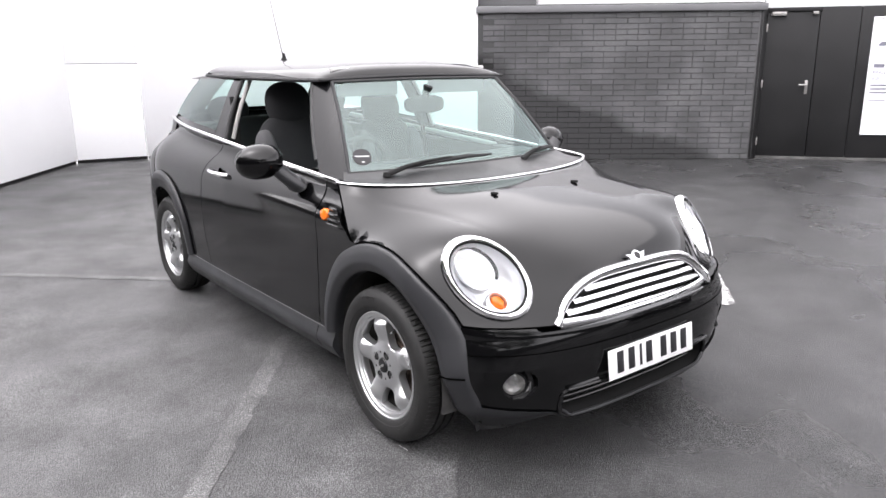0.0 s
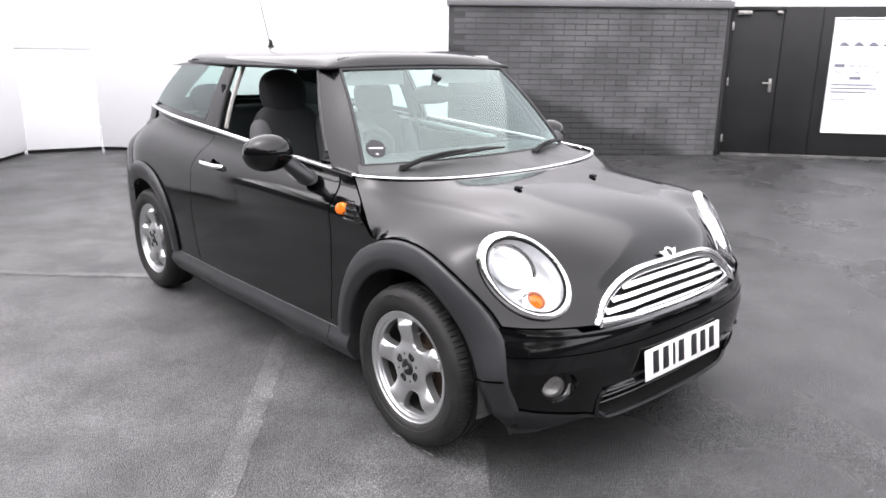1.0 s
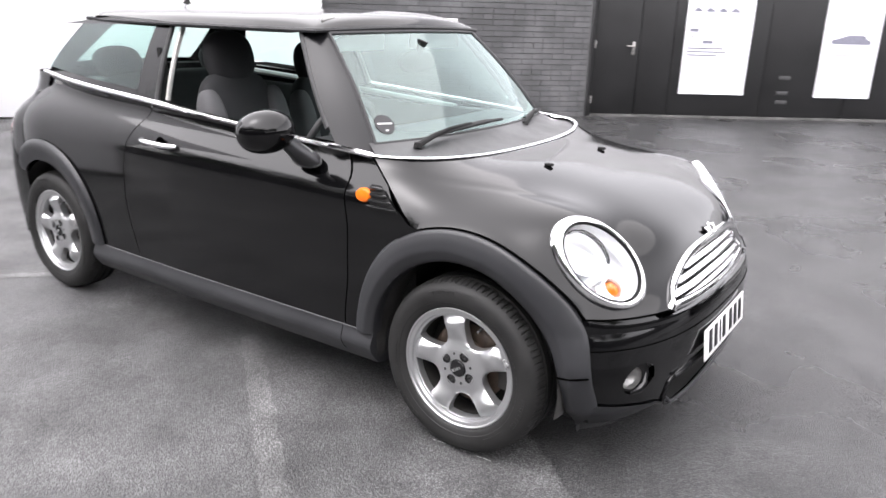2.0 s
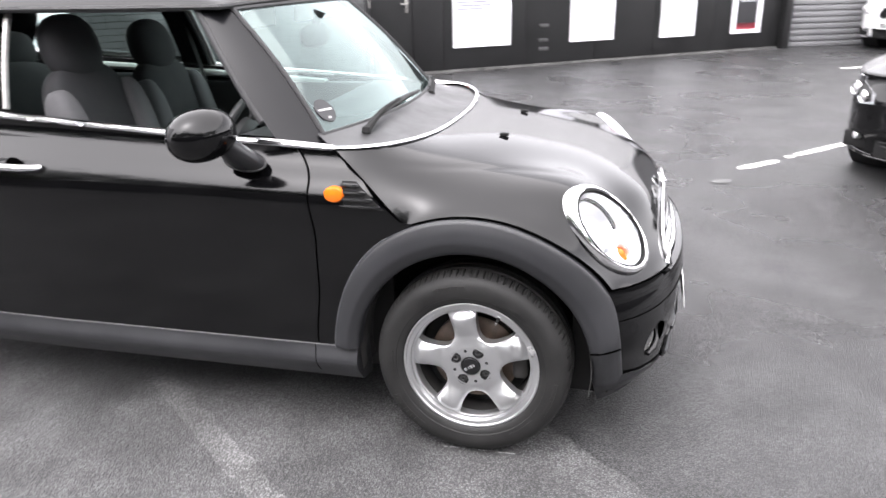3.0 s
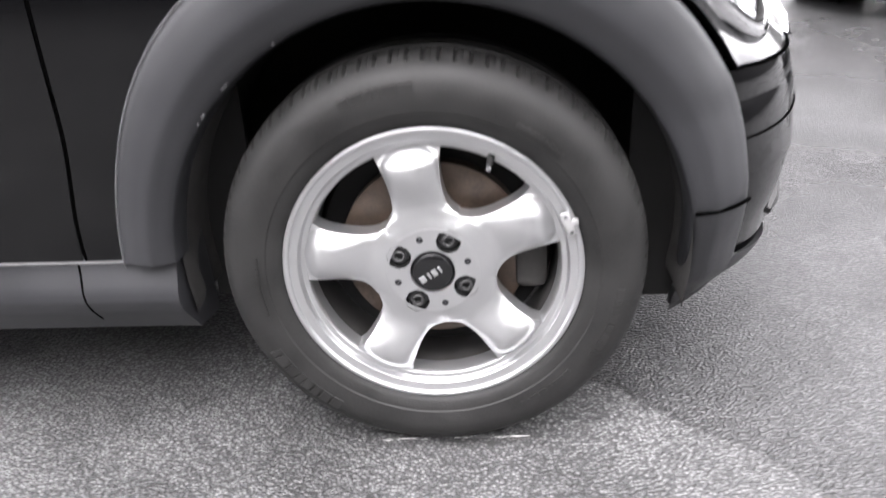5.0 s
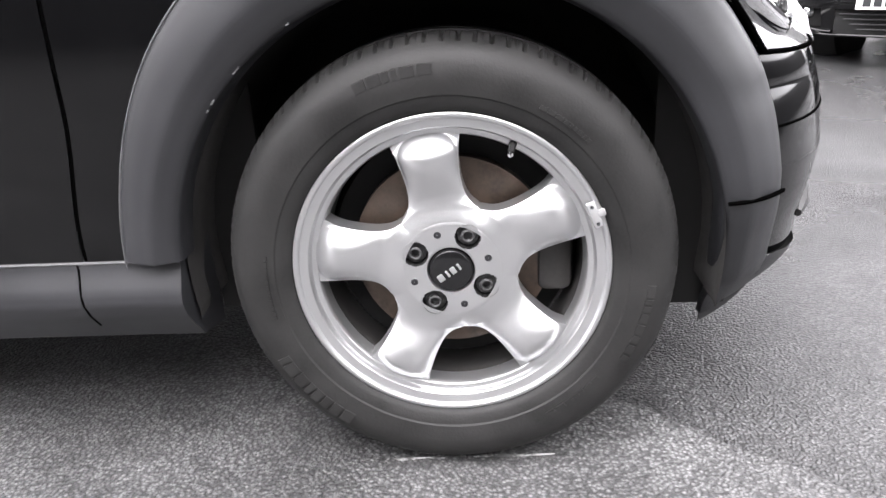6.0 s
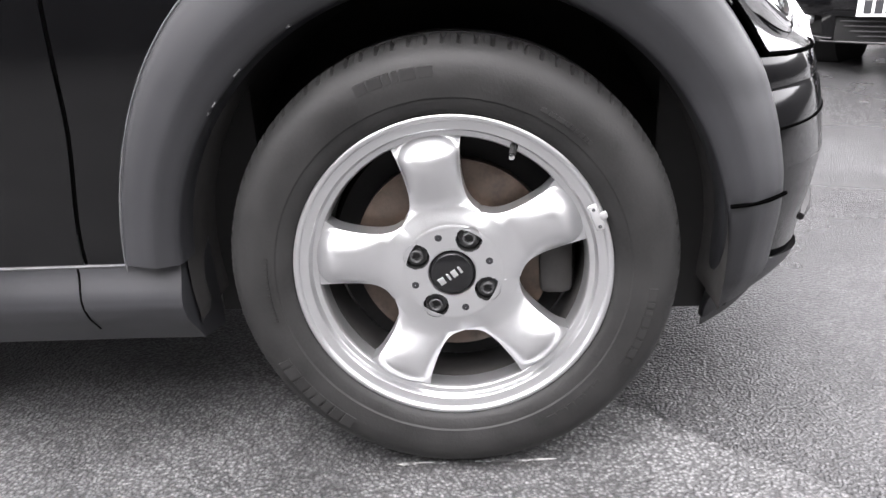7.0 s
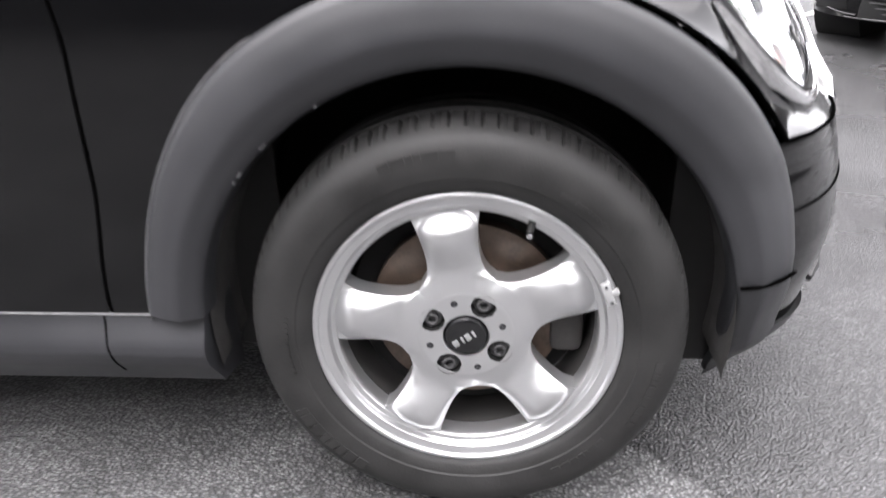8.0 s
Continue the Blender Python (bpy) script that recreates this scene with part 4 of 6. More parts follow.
def mouth_loop(inset, depth):
    pts = []
    for k in range(72):
        a = 2 * math.pi * k / 72
        c, s = math.cos(a), math.sin(a)
        y = (MOUTH[0] + 0.012 - inset) * math.copysign(abs(c) ** (2 / 7.0), c)
        z = (MOUTH[1] + MOUTH[2]) / 2 + ((MOUTH[2] - MOUTH[1]) / 2 + 0.008 - inset) * math.copysign(abs(s) ** (2 / 4.0), s)
        pts.append(Vector((float(plan_x(y, z)) - depth, y, z)))
    return pts


part("mouth_surround", tube(mouth_loop(0.0, 0.003), 0.008, 8, closed=True), M_gloss_black, car)
bm = bmesh.new()
loops = [[bm.verts.new(p) for p in mouth_loop(i, d)] for i, d in ((0.0, 0.0), (0.008, 0.05), (0.012, 0.09))]
for a, b in zip(loops, loops[1:]):
    for k in range(72):
        bm.faces.new((a[k], a[(k + 1) % 72], b[(k + 1) % 72], b[k]))
bm.faces.new(loops[-1])
part("mouth_liner", bm, M_black, car)
for z in (0.23, 0.252, 0.275):
    part("mouth_bar", tube([Vector((float(plan_x(y, z)) - 0.04, y, z)) for y in np.linspace(-0.375, 0.375, 24)], 0.0045, 6), M_gloss_black, car)
part("mouth_trim", tube([Vector((float(plan_x(y, 0.195)) + 0.004, y, 0.196 + 0.03 * smooth(0.36, 0.408, abs(y)))) for y in np.linspace(-0.406, 0.406, 50)], 0.006, 8), M_trim, car, "satin grey lower mouth trim")
part("plate_shelf", tube([Vector((float(plan_x(y, 0.305)) + 0.006, y, 0.304)) for y in np.linspace(-0.395, 0.395, 40)], 0.006, 8), M_gloss_black, car)

# fog lamps
for sg in (1, -1):
    c = Vector((0.498, -0.570 * sg, 0.345))
    n = Vector((0.83, -0.55 * sg, 0.02)).normalized()
    m = frame_at(c, n)
    fog = part("fog_lamp", lathe([(0.0005, -0.03), (0.02, -0.028), (0.034, -0.015), (0.038, 0.0)], 28, "z", m=m), M_steel, car, "round clear fog lamp in a black recess")
    part("lens", lathe([(0.0005, 0.010), (0.02, 0.008), (0.034, 0.002), (0.038, -0.004)], 28, "z", m=m), M_lens, fog)
    part("housing", lathe([(0.038, 0.006), (0.043, 0.006), (0.046, -0.01), (0.066, -0.004), (0.07, -0.03), (0.05, -0.06), (0.0005, -0.06)], 32, "z", m=m), M_gloss_black, fog)
    part("deflector", tube([m @ Vector(p) for p in ((-0.005 * sg, -0.048, 0.01), (0.03 * sg, -0.042, 0.005), (0.05 * sg, -0.022, 0.0), (0.056 * sg, 0.005, -0.006))], [0.006, 0.012, 0.011, 0.004], 8), M_gloss_black, fog)

# grille: chrome surround, five bowed slats, black mesh behind
def grille_low(y):
    z = 0.529 - 0.009 * (1 - (abs(y) / 0.42) ** 2)
    return Vector((float(plan_x(y, 0.560)) + 0.006, y, z))


loop = [grille_edge(y) + Vector((0.004, 0, 0)) for y in np.linspace(-0.42, 0.42, 61)] + [grille_low(y) for y in np.linspace(0.415, -0.415, 41)]
grille = part("grille", tube([p - Vector((0.006, 0, 0)) for p in loop], 0.0115, 10, closed=True, flat=1.6), M_chrome, car, "chrome framed grille with bowed slats")


def grille_back(u, v):
    y = lerp(-0.415, 0.415, u)
    a, b = grille_low(y), grille_edge(y)
    p = a.lerp(b, v)
    return p - Vector((0.03, 0, 0))


part("grille_mesh", grid(grille_back, 40, 10), M_black, grille)
for k, f in enumerate((0.10, 0.31, 0.52, 0.73)):
    pts = []
    for y in np.linspace(-0.405, 0.405, 45):
        z = 0.526 + 0.143 * f
        if grille_edge(y).z - 0.016 < z - 0.012 * (y / 0.405) ** 2:
            continue
        z2 = z - 0.014 * (y / 0.405) ** 2
        pts.append(Vector((float(plan_x(y, max(z2, 0.565))) + 0.003, y, z2)))


    def slat_point(u, v, pts=pts):
        q = u * (len(pts) - 1)
        i = min(int(q), len(pts) - 2)
        return pts[i].lerp(pts[i + 1], q - i) + Vector((-0.017 * v - 0.003 + 0.004 * math.sin(math.pi * v), 0, lerp(-0.0075, 0.0075, v)))
    part("slat", thick(grid(slat_point, 44, 6), 0.004), M_chrome, grille, sharp=50)
# winged badge, plain shapes
mid = bonnet_pts[NV]
near = min(range(NS), key=lambda i: abs(mid[i, 0] - 0.512))
run = Vector(mid[near + 2] - mid[near - 2])
m = frame_at(Vector(mid[near]) + Vector((0.006, 0, 0.006)), (-run.z, 0, run.x))
badge = part("bonnet_badge", lathe([(0.0005, 0.006), (0.014, 0.005), (0.0175, 0.0)], 24, "z", m=m), M_gloss_black, car, "small winged chrome badge")
part("badge_ring", tube([m @ Vector((0.0185 * math.cos(a), 0.0185 * math.sin(a), 0.005)) for a in np.linspace(0, 2 * math.pi, 29)[:-1]], 0.0045, 8, closed=True), M_chrome, badge)
for sg in (1, -1):
    part("wing", prism([(0.018 * sg, 0.010), (0.052 * sg, 0.014), (0.044 * sg, 0.005), (0.04 * sg, -0.002), (0.032 * sg, -0.007), (0.018 * sg, -0.010)][::sg], 0.004, m), M_chrome, badge)

# number plate, its characters as plain bars
plate = part("number_plate", box(0.478, 0.108, 0.005, (0, 0, 0), 0.002, m=frame_at((0.616, 0.0, 0.358), (1, 0, 0.12))), M_white_plate, car, "white number plate with dark bars")
m = frame_at((0.6192, 0.0, 0.3582), (1, 0, 0.12))
for x in (-0.180, -0.12, -0.069, -0.023, 0.060, 0.12, 0.180):
    w = 0.013 if x == -0.069 else 0.034
    part("character_bar", box(w, 0.078, 0.0012, (x, 0.004, 0.001), 0.0004, m), M_ink, plate)

# headlamps
for sg in (1, -1):
    k = 1 / 0.1555
    m = Matrix.Diagonal((1, sg, 1, 1)) @ HL_M @ Matrix.Diagonal((k, k, 1, 1))
    up = m @ Matrix.Rotation(radians(-134), 4, "Z")
    ring = part("headlamp", lathe([(0.1275, -0.012), (0.128, 0.008), (0.131, 0.014), (0.136, 0.0155), (0.143, 0.0135), (0.150, 0.008), (0.1545, 0.0), (0.1555, -0.03)], 96, "z", m=m), M_chrome, car, "round headlamp with a broad chrome ring")
    part("lens", lathe([(0.0005, 0.034), (0.04, 0.032), (0.08, 0.027), (0.105, 0.019), (0.122, 0.011), (0.1265, 0.004)], 64, "z", m=m), M_lens, ring)
    part("lens_seal", lathe([(0.1235, 0.004), (0.1245, 0.0125), (0.1265, 0.0150), (0.1290, 0.013), (0.1295, 0.004)], 64, "z", m=m), M_black, ring)
    part("bowl", lathe([(0.1265, 0.0), (0.123, -0.012), (0.114, -0.030), (0.10, -0.044), (0.07, -0.056), (0.04, -0.062), (0.0005, -0.064)], 64, "z", m=m), M_reflector, ring)
    lm = up @ Matrix.Translation((-0.030, 0.034, 0.0))
    part("dipped_reflector", lathe([(0.068, -0.046), (0.068, -0.012), (0.065, -0.008), (0.061, -0.012), (0.052, -0.03), (0.036, -0.042), (0.014, -0.047), (0.0005, -0.047)], 48, "z", m=lm), M_reflector, ring)
    part("bulb_cap", lathe([(0.0005, -0.016), (0.009, -0.017), (0.011, -0.023), (0.011, -0.046)], 20, "z", m=lm), M_chrome, ring)
    arc = [lm @ Vector((0.071 * math.cos(q), 0.071 * math.sin(q), -0.004)) for q in np.linspace(radians(128), radians(-28), 20)]
    part("divider", tube(arc, [0.002] + [0.0035] * 5 + [0.0062] * 13 + [0.005], 8), M_black, ring)
    im = up @ Matrix.Translation((0.016, -0.080, 0.0))
    part("indicator_bulb", lathe([(0.0005, -0.006), (0.012, -0.008), (0.022, -0.014), (0.024, -0.04)], 28, "z", m=im), M_amber, ring, "amber indicator inside the headlamp")
    part("indicator_rim", lathe([(0.024, -0.036), (0.027, -0.010), (0.030, -0.004), (0.033, -0.002), (0.035, -0.006), (0.036, -0.045)], 32, "z", m=im), M_reflector, ring)

# side indicator and vent on the scuttle panel
for sg in (1, -1):
    n = Vector((0.03, -1.0 * sg, 0.12)).normalized()
    c = Vector((-0.394, -0.764 * sg, 0.799))
    ind = part("side_indicator", lathe([(0.0005, 0.011), (0.012, 0.0100), (0.022, 0.0065), (0.0255, 0.0), (0.026, -0.012)], 32, "z", m=frame_at(c, n) @ Matrix.Diagonal((1.22, 0.92, 1, 1))), M_amber, car, "oval amber side repeater")
    edge = [(fender_edge(z) - 0.010, z) for z in (0.760, 0.785, 0.810, 0.836)]
    bm = bmesh.new()
    ring = [bm.verts.new((x, -(float(plan_y(x, z)) + 0.0012) * sg, z)) for x, z in [(-0.372, 0.836), (-0.372, 0.810), (-0.368, 0.785), (-0.36, 0.760)] + edge]
    for i in range(3):
        bm.faces.new((ring[i], ring[i + 1], ring[6 - i], ring[7 - i]))
    vent = part("side_vent", bm, M_black, car, "slatted black vent behind the side repeater")
    for z in (0.824, 0.805, 0.786, 0.767):
        pts = [(x, -(float(plan_y(x, z)) + 0.0005) * sg, z) for x in np.linspace(-0.378, fender_edge(z) - 0.014, 8)]
        part("vent_slat", tube(pts, [0.003] + [0.0072] * 6 + [0.004], 8), M_gloss_black, vent)

# wheel arch trims: matt plastic lips following the body; the front one runs straight down to its foot
TRIM = [(1.0, -0.006), (0.985, 0.007), (0.95, 0.012), (0.70, 0.020), (0.40, 0.025), (0.34, 0.0245), (0.08, 0.013), (0.0, 0.006), (-0.03, -0.01), (-0.03, -0.035)]


def arch_edge(deg):
    """Outer radius of the front trim, drawn in at both feet."""
    return 0.449 - 0.017 * smooth(33, 8, deg) - 0.027 * smooth(122, 170, deg)


def arch_trim(xc, sg, front):
    arc_len, leg = radians(167.2) * 0.40, 0.155 if front else 0.0

    def fn(u, v):
        k = v * (len(TRIM) - 1)
        i = min(int(k), len(TRIM) - 2)
        f, out = (lerp(TRIM[i][q], TRIM[i + 1][q], k - i) for q in (0, 1))
        s = u * (arc_len + leg)
        if s <= arc_len:
            a = radians(177.2) - s / 0.40
            ro = arch_edge(math.degrees(a)) if front else 0.449
            r = lerp(0.348, ro, f)
            x, z = r * math.cos(a), ARCH_Z + r * math.sin(a)
        else:
            a, q, g = radians(10), (s - arc_len) / leg, min(1, max(0, f))
            r = lerp(0.348, 0.432, f)
            x = r * math.cos(a) + lerp(0.018, 0.010, g) * q
            z = lerp(ARCH_Z + r * math.sin(a), lerp(0.160, 0.262, g ** 1.3), q)
        y = float(plan_y(min(x, 0.58), max(z, 0.2))) * (tuck(z) if x > 0 else 1)
        out *= 1 - 0.6 * smooth(0.30, 0.18, z) if x > 0 else 1
        return (xc + x, -(y + out) * sg, z)
    return grid(fn, 90, 27)


for sg in (1, -1):
    part("arch_trim", arch_trim(0.0, sg, True), M_trim, car, "matt grey plastic wheel arch trim with a worn edge", sharp=50)
    def rear_trim(u, v, sg=sg):
        a, r = radians(lerp(2, 168, u)), lerp(0.348, 0.449, v)
        x, z = -2.388 + r * math.cos(a), ARCH_Z + r * math.sin(a)
        return (x, -(float(plan_y(x, z)) + 0.006 + 0.018 * math.sin(math.pi * (1 - v) ** 0.6)) * sg, z)
    rear = grid(rear_trim, 60, 8)
    part("arch_trim", thick(rear, 0.012), M_trim, car, "matt grey plastic wheel arch trim", sharp=50)
    part("foot_gap", tube([(x, -(float(plan_y(x, 0.375)) + 0.014 + 0.010 * math.sin(math.pi * min(1, k / 14 * 0.8 + 0.1))) * sg, 0.372 + 0.003 * k / 14) for k, x in enumerate(np.linspace(0.343, 0.424, 15))], 0.0028, 6), M_gap_shade, car)
    arc = [((arch_edge(q) + 0.0005) * math.cos(radians(q)), ARCH_Z + (arch_edge(q) + 0.0005) * math.sin(radians(q))) for q in np.linspace(179, 122, 40)]
    # pale bead paints the wet highlight on the trim's worn rim
    part("worn_edge", tube([(x, -(float(plan_y(x, z)) + 0.0055) * sg, z) for x, z in arc], [0.0005] + [0.0013] * 38 + [0.0005], 6), M_scuff_glint, car, "pale worn rim of the arch trim with a wet highlight painted in")
    for a, w in ((133, 0.012), (141, 0.008), (143.2, 0.004), (119.5, 0.005)):
        x, z = 0.349 * math.cos(radians(a)), ARCH_Z + 0.349 * math.sin(radians(a))
        part("chip", box(w, 0.002, 0.0022, (0, 0, 0), 0.0005, Matrix.Translation((x, -(float(plan_y(x, z)) + 0.0075) * sg, z)) @ Matrix.Rotation(radians(90 - a), 4, "Y"), seg=1), M_scuff_glint, car)
    # sill, closed towards the wheel
    def sill(u, v, sg=sg):
        prof = [(0.322, 0.0), (0.319, 0.014), (0.306, 0.017), (0.276, 0.029), (0.262, 0.030), (0.244, 0.023), (0.202, -0.004), (0.188, -0.08)]
        k = v * (len(prof) - 1)
        i = min(int(k), len(prof) - 2)
        z, out = lerp(prof[i][0], prof[i + 1][0], k - i), lerp(prof[i][1], prof[i + 1][1], k - i)
        x = lerp(-0.352 + 0.010 * smooth(0.25, 0.19, z), -2.02, u)
        return (x, -(0.750 + 0.022 * (1 - min(1, max(0, (x + 1.4) / 1.0))) + out) * sg, z)
    bm = grid(sill, 30, 21)
    cap = [bm.verts.new(Vector(sill(0, k / 21)) + Vector((-0.0005, 0, 0))) for k in range(22)]
    bm.faces.new(cap + [bm.verts.new((-0.352, -0.66 * sg, 0.19)), bm.verts.new((-0.352, -0.66 * sg, 0.322))])
    part("sill", bm, M_trim, car, "matt grey plastic sill", sharp=40)
    # pale bar paints the highlight along the sill's worn top edge
    part("sill_edge", tube([Vector(sill(k / 30, 1.15 / 7)) for k in range(31)], 0.0022, 6), M_scuff_glint, car, "pale worn top edge of the sill with its highlight painted in")
    part("sill_gap", tube([Vector(sill(0.083 - 0.006 * k / 10, (k + 1.5) / 21 * 1.55)) for k in range(10)], 0.0016, 6), M_gap_shade, car)
    for xc in (0.0, -2.388):
        def liner(u, v, xc=xc, sg=sg):
            a = lerp(-45, 225, u)
            r, y = [(0.347, 0.012), (0.350, 0.03), (0.353, 0.12), (0.353, 0.40)][round(v * 3)]
            b = radians(min(190, max(-10, a)))
            low = 0.0004 * max(0, -10 - a, a - 190)
            return (xc + r * math.cos(b), (-0.765 + y) * sg, ARCH_Z + r * math.sin(b) - low)
        part("arch_liner", grid(liner, 60, 3), M_liner, car)
        for x in (0.318, -0.318):
            part("splash_panel", box(0.115 if xc + x > 0 else 0.085, 0.006, 0.42 if xc + x > 0 else 0.40, (xc + x + (0.02 if xc + x > 0 else 0), -0.62 * sg, 0.385), 0.002), M_black, car)
        part("arch_wall", prism([(0.40 * math.cos(a), 0.40 * math.sin(a)) for a in np.linspace(0, 2 * math.pi, 33)[:-1] if math.sin(a) > -0.25], 0.01, Matrix.Translation((xc, -0.40 * sg, ARCH_Z)) @ Matrix.Rotation(radians(90), 4, "X")), M_black, car)

part("floor_pan", box(2.95, 1.1, 0.04, (-1.15, 0, 0.21), 0.01), M_black, car)
part("bulkhead", box(0.02, 1.3, 0.62, (-0.40, 0, 0.54), 0.004), M_black, car)


# ---- greenhouse ----
def ws(yn, v):
    """Windscreen surface: yn across from -1 to 1, v from cowl to roof."""
    hw = lerp(0.625, 0.492, v)
    bulge = 0.012 * math.sin(math.pi * v)
    x = lerp(-0.375, -0.785, v) - lerp(0.095, 0.035, v) * abs(yn) ** 2.2 + bulge
    z = lerp(0.902, 1.306, v) - lerp(0.0, 0.008, v) * yn ** 2 + 0.012 * math.sin(math.pi * v)
    return Vector((x, yn * hw, z))


ROOF_Z = 1.302


def sd(x, v):
    """Right-hand glass side: v from belt to roof edge."""
    zb = belt_z(x)
    top = ROOF_Z - 0.012 * smooth(-1.9, -2.6, x)
    yb, yt = belt_y(x) + 0.012, -(0.535 - 0.055 * smooth(-1.6, -2.7, x) - 0.02 * smooth(-1.2, -0.8, x))
    y = lerp(yb, yt, v) - 0.010 * math.sin(math.pi * v)
    return Vector((x, y, lerp(zb, top, v)))


def a_front(v):
    return lerp(-0.60, -0.905, v ** 0.92)


def b_front(v):
    return lerp(-1.625, -1.665, v)


def b_rear(v):
    return lerp(-1.76, -1.77, v)


def d_front(v):
    return lerp(-2.60, -2.40, v)


def flip(fn, sg):
    return lambda u, v: (lambda p: (p[0], p[1] * sg, p[2]))(fn(u, v))


part("windscreen", grid(lambda u, v: ws(lerp(-0.965, 0.965, u), lerp(0.07, 0.975, v)), 30, 18), M_glass, car, "pale green tinted windscreen")
part("windscreen_edge", joined(joined(joined(tube([ws(lerp(-0.965, 0.965, k / 30), 0.07) for k in range(31)], 0.008, 6),
    tube([ws(lerp(-0.965, 0.965, k / 30), 0.975) for k in range(31)], 0.008, 6)),
    tube([ws(-0.965, lerp(0.07, 0.975, k / 20)) for k in range(21)], 0.008, 6)),
    tube([ws(0.965, lerp(0.07, 0.975, k / 20)) for k in range(21)], 0.008, 6)), M_rubber_seal, car)
# black band at the foot of the screen
def cowl_sheet(u, v):
    yn = math.sin(lerp(-1, 1, u) * math.pi / 2)
    a, b = Vector((cowl_x(0.678 * yn), 0.678 * yn, cowl_z(0.678 * yn) - 0.007)), ws(yn, 0.085)
    p = a.lerp(b, v)
    return p + Vector((0, 0, -0.012 * math.sin(math.pi * v)))


part("cowl_panel", grid(cowl_sheet, 60, 8), M_cowl, car, "dark plastic cowl panel below the windscreen")


def screen_border(u, v):
    """Dark printed rim of the screen with rounded lower corners."""
    a = 2 * math.pi * u
    c, s = math.cos(a), math.sin(a)
    n = 5.0 if s < 0 else 14.0
    out = max(abs(c), abs(s))
    inner = ((abs(c) ** n + abs(s) ** n) ** (1 / n))
    oy, ov = c / out * 0.968, s / out
    iy, iv = c / inner * 0.945, s / inner
    yn, vv = lerp(oy, iy, v), lerp(lerp(0.06, 0.98, (ov + 1) / 2), lerp(0.115, 0.955, (iv + 1) / 2), v)
    return ws(yn, vv) - Vector((0.0022, 0, 0.0022))


part("screen_border", grid(screen_border, 160, 3), M_gloss_black, car, "black printed rim of the windscreen")
for sg in (1, -1):
    def pillar(u, v):
        a, b = ws(-0.965, lerp(0.0, 1.0, v)), sd(a_front(v), v)
        mid = Vector((lerp(a.x, b.x, 0.46), lerp(a.y, b.y, 0.60), lerp(a.z, b.z, 0.5)))
        return a * (1 - u) ** 2 + mid * 2 * u * (1 - u) + b * u ** 2
    part("a_pillar", grid(flip(pillar, sg), 12, 24), M_pillar, car, sharp=60)
    part("b_pillar", thick(grid(flip(lambda u, v: sd(lerp(b_front(v), b_rear(v), u), v), sg), 6, 12), 0.02), M_gloss_black, car)
    part("quarter_window", grid(flip(lambda u, v: sd(lerp(b_rear(v), d_front(v), u), lerp(0.10, 0.94, v)), sg), 24, 12), M_glass_dark, car, "dark tinted rear quarter window")
    part("quarter_frame", grid(flip(lambda u, v: sd(lerp(b_rear(v), d_front(v), u), lerp(0.0, 0.10, v)), sg), 24, 2), M_gloss_black, car)
    part("quarter_frame", grid(flip(lambda u, v: sd(lerp(b_rear(v), d_front(v), u), lerp(0.94, 1.0, v)), sg), 24, 2), M_gloss_black, car)
    if sg < 0:
        part("door_window", grid(flip(lambda u, v: sd(lerp(a_front(v), b_front(v), u), lerp(0.02, 0.97, v)), sg), 20, 10), M_glass_dark, car, "tinted door window")
    frame_pts = [sd(a_front(k / 16) - 0.012, k / 16) for k in range(2, 17)] + [sd(lerp(a_front(1), b_front(1), k / 12), 0.985) for k in range(1, 13)] + [sd(b_front(v) + 0.006, v) for v in np.linspace(0.97, 0.0, 10)]
    part("window_seal", tube([(p.x, (p.y + 0.006) * sg, p.z) for p in frame_pts], 0.011, 8), M_rubber_seal, car)
    part("window_guide", tube([(p.x + 0.045, (p.y + 0.03) * sg, p.z) for p in (sd(b_front(v), v) for v in np.linspace(0.02, 0.95, 8))], 0.011, 6), M_steel, car)


def rear_screen(u, v):
    """From the right rear pillar round the back to the left."""
    t = lerp(-1, 1, u)
    e = sd(d_front(v), v)
    x = e.x - (1 - abs(t) ** 3.0) * lerp(0.27, 0.06, v)
    return Vector((x, -e.y * t, e.z))


part("belt_bead", tube([rear_screen(k / 40, 0.0) + Vector((-0.006, 0, 0)) for k in range(41)], 0.0105, 8), M_chrome, car, "polished chrome bead along the belt line")
part("rear_screen", grid(lambda u, v: rear_screen(lerp(0.2, 0.8, u), lerp(0.12, 0.93, v)), 20, 10), M_glass_dark, car, "tinted rear window")
for u0, u1, v0, v1 in ((0, 0.2, 0, 1), (0.8, 1, 0, 1), (0.2, 0.8, 0, 0.12), (0.2, 0.8, 0.93, 1)):
    part("rear_frame", grid(lambda u, v: rear_screen(lerp(u0, u1, u), lerp(v0, v1, v)), 10, 10), M_gloss_black, car)


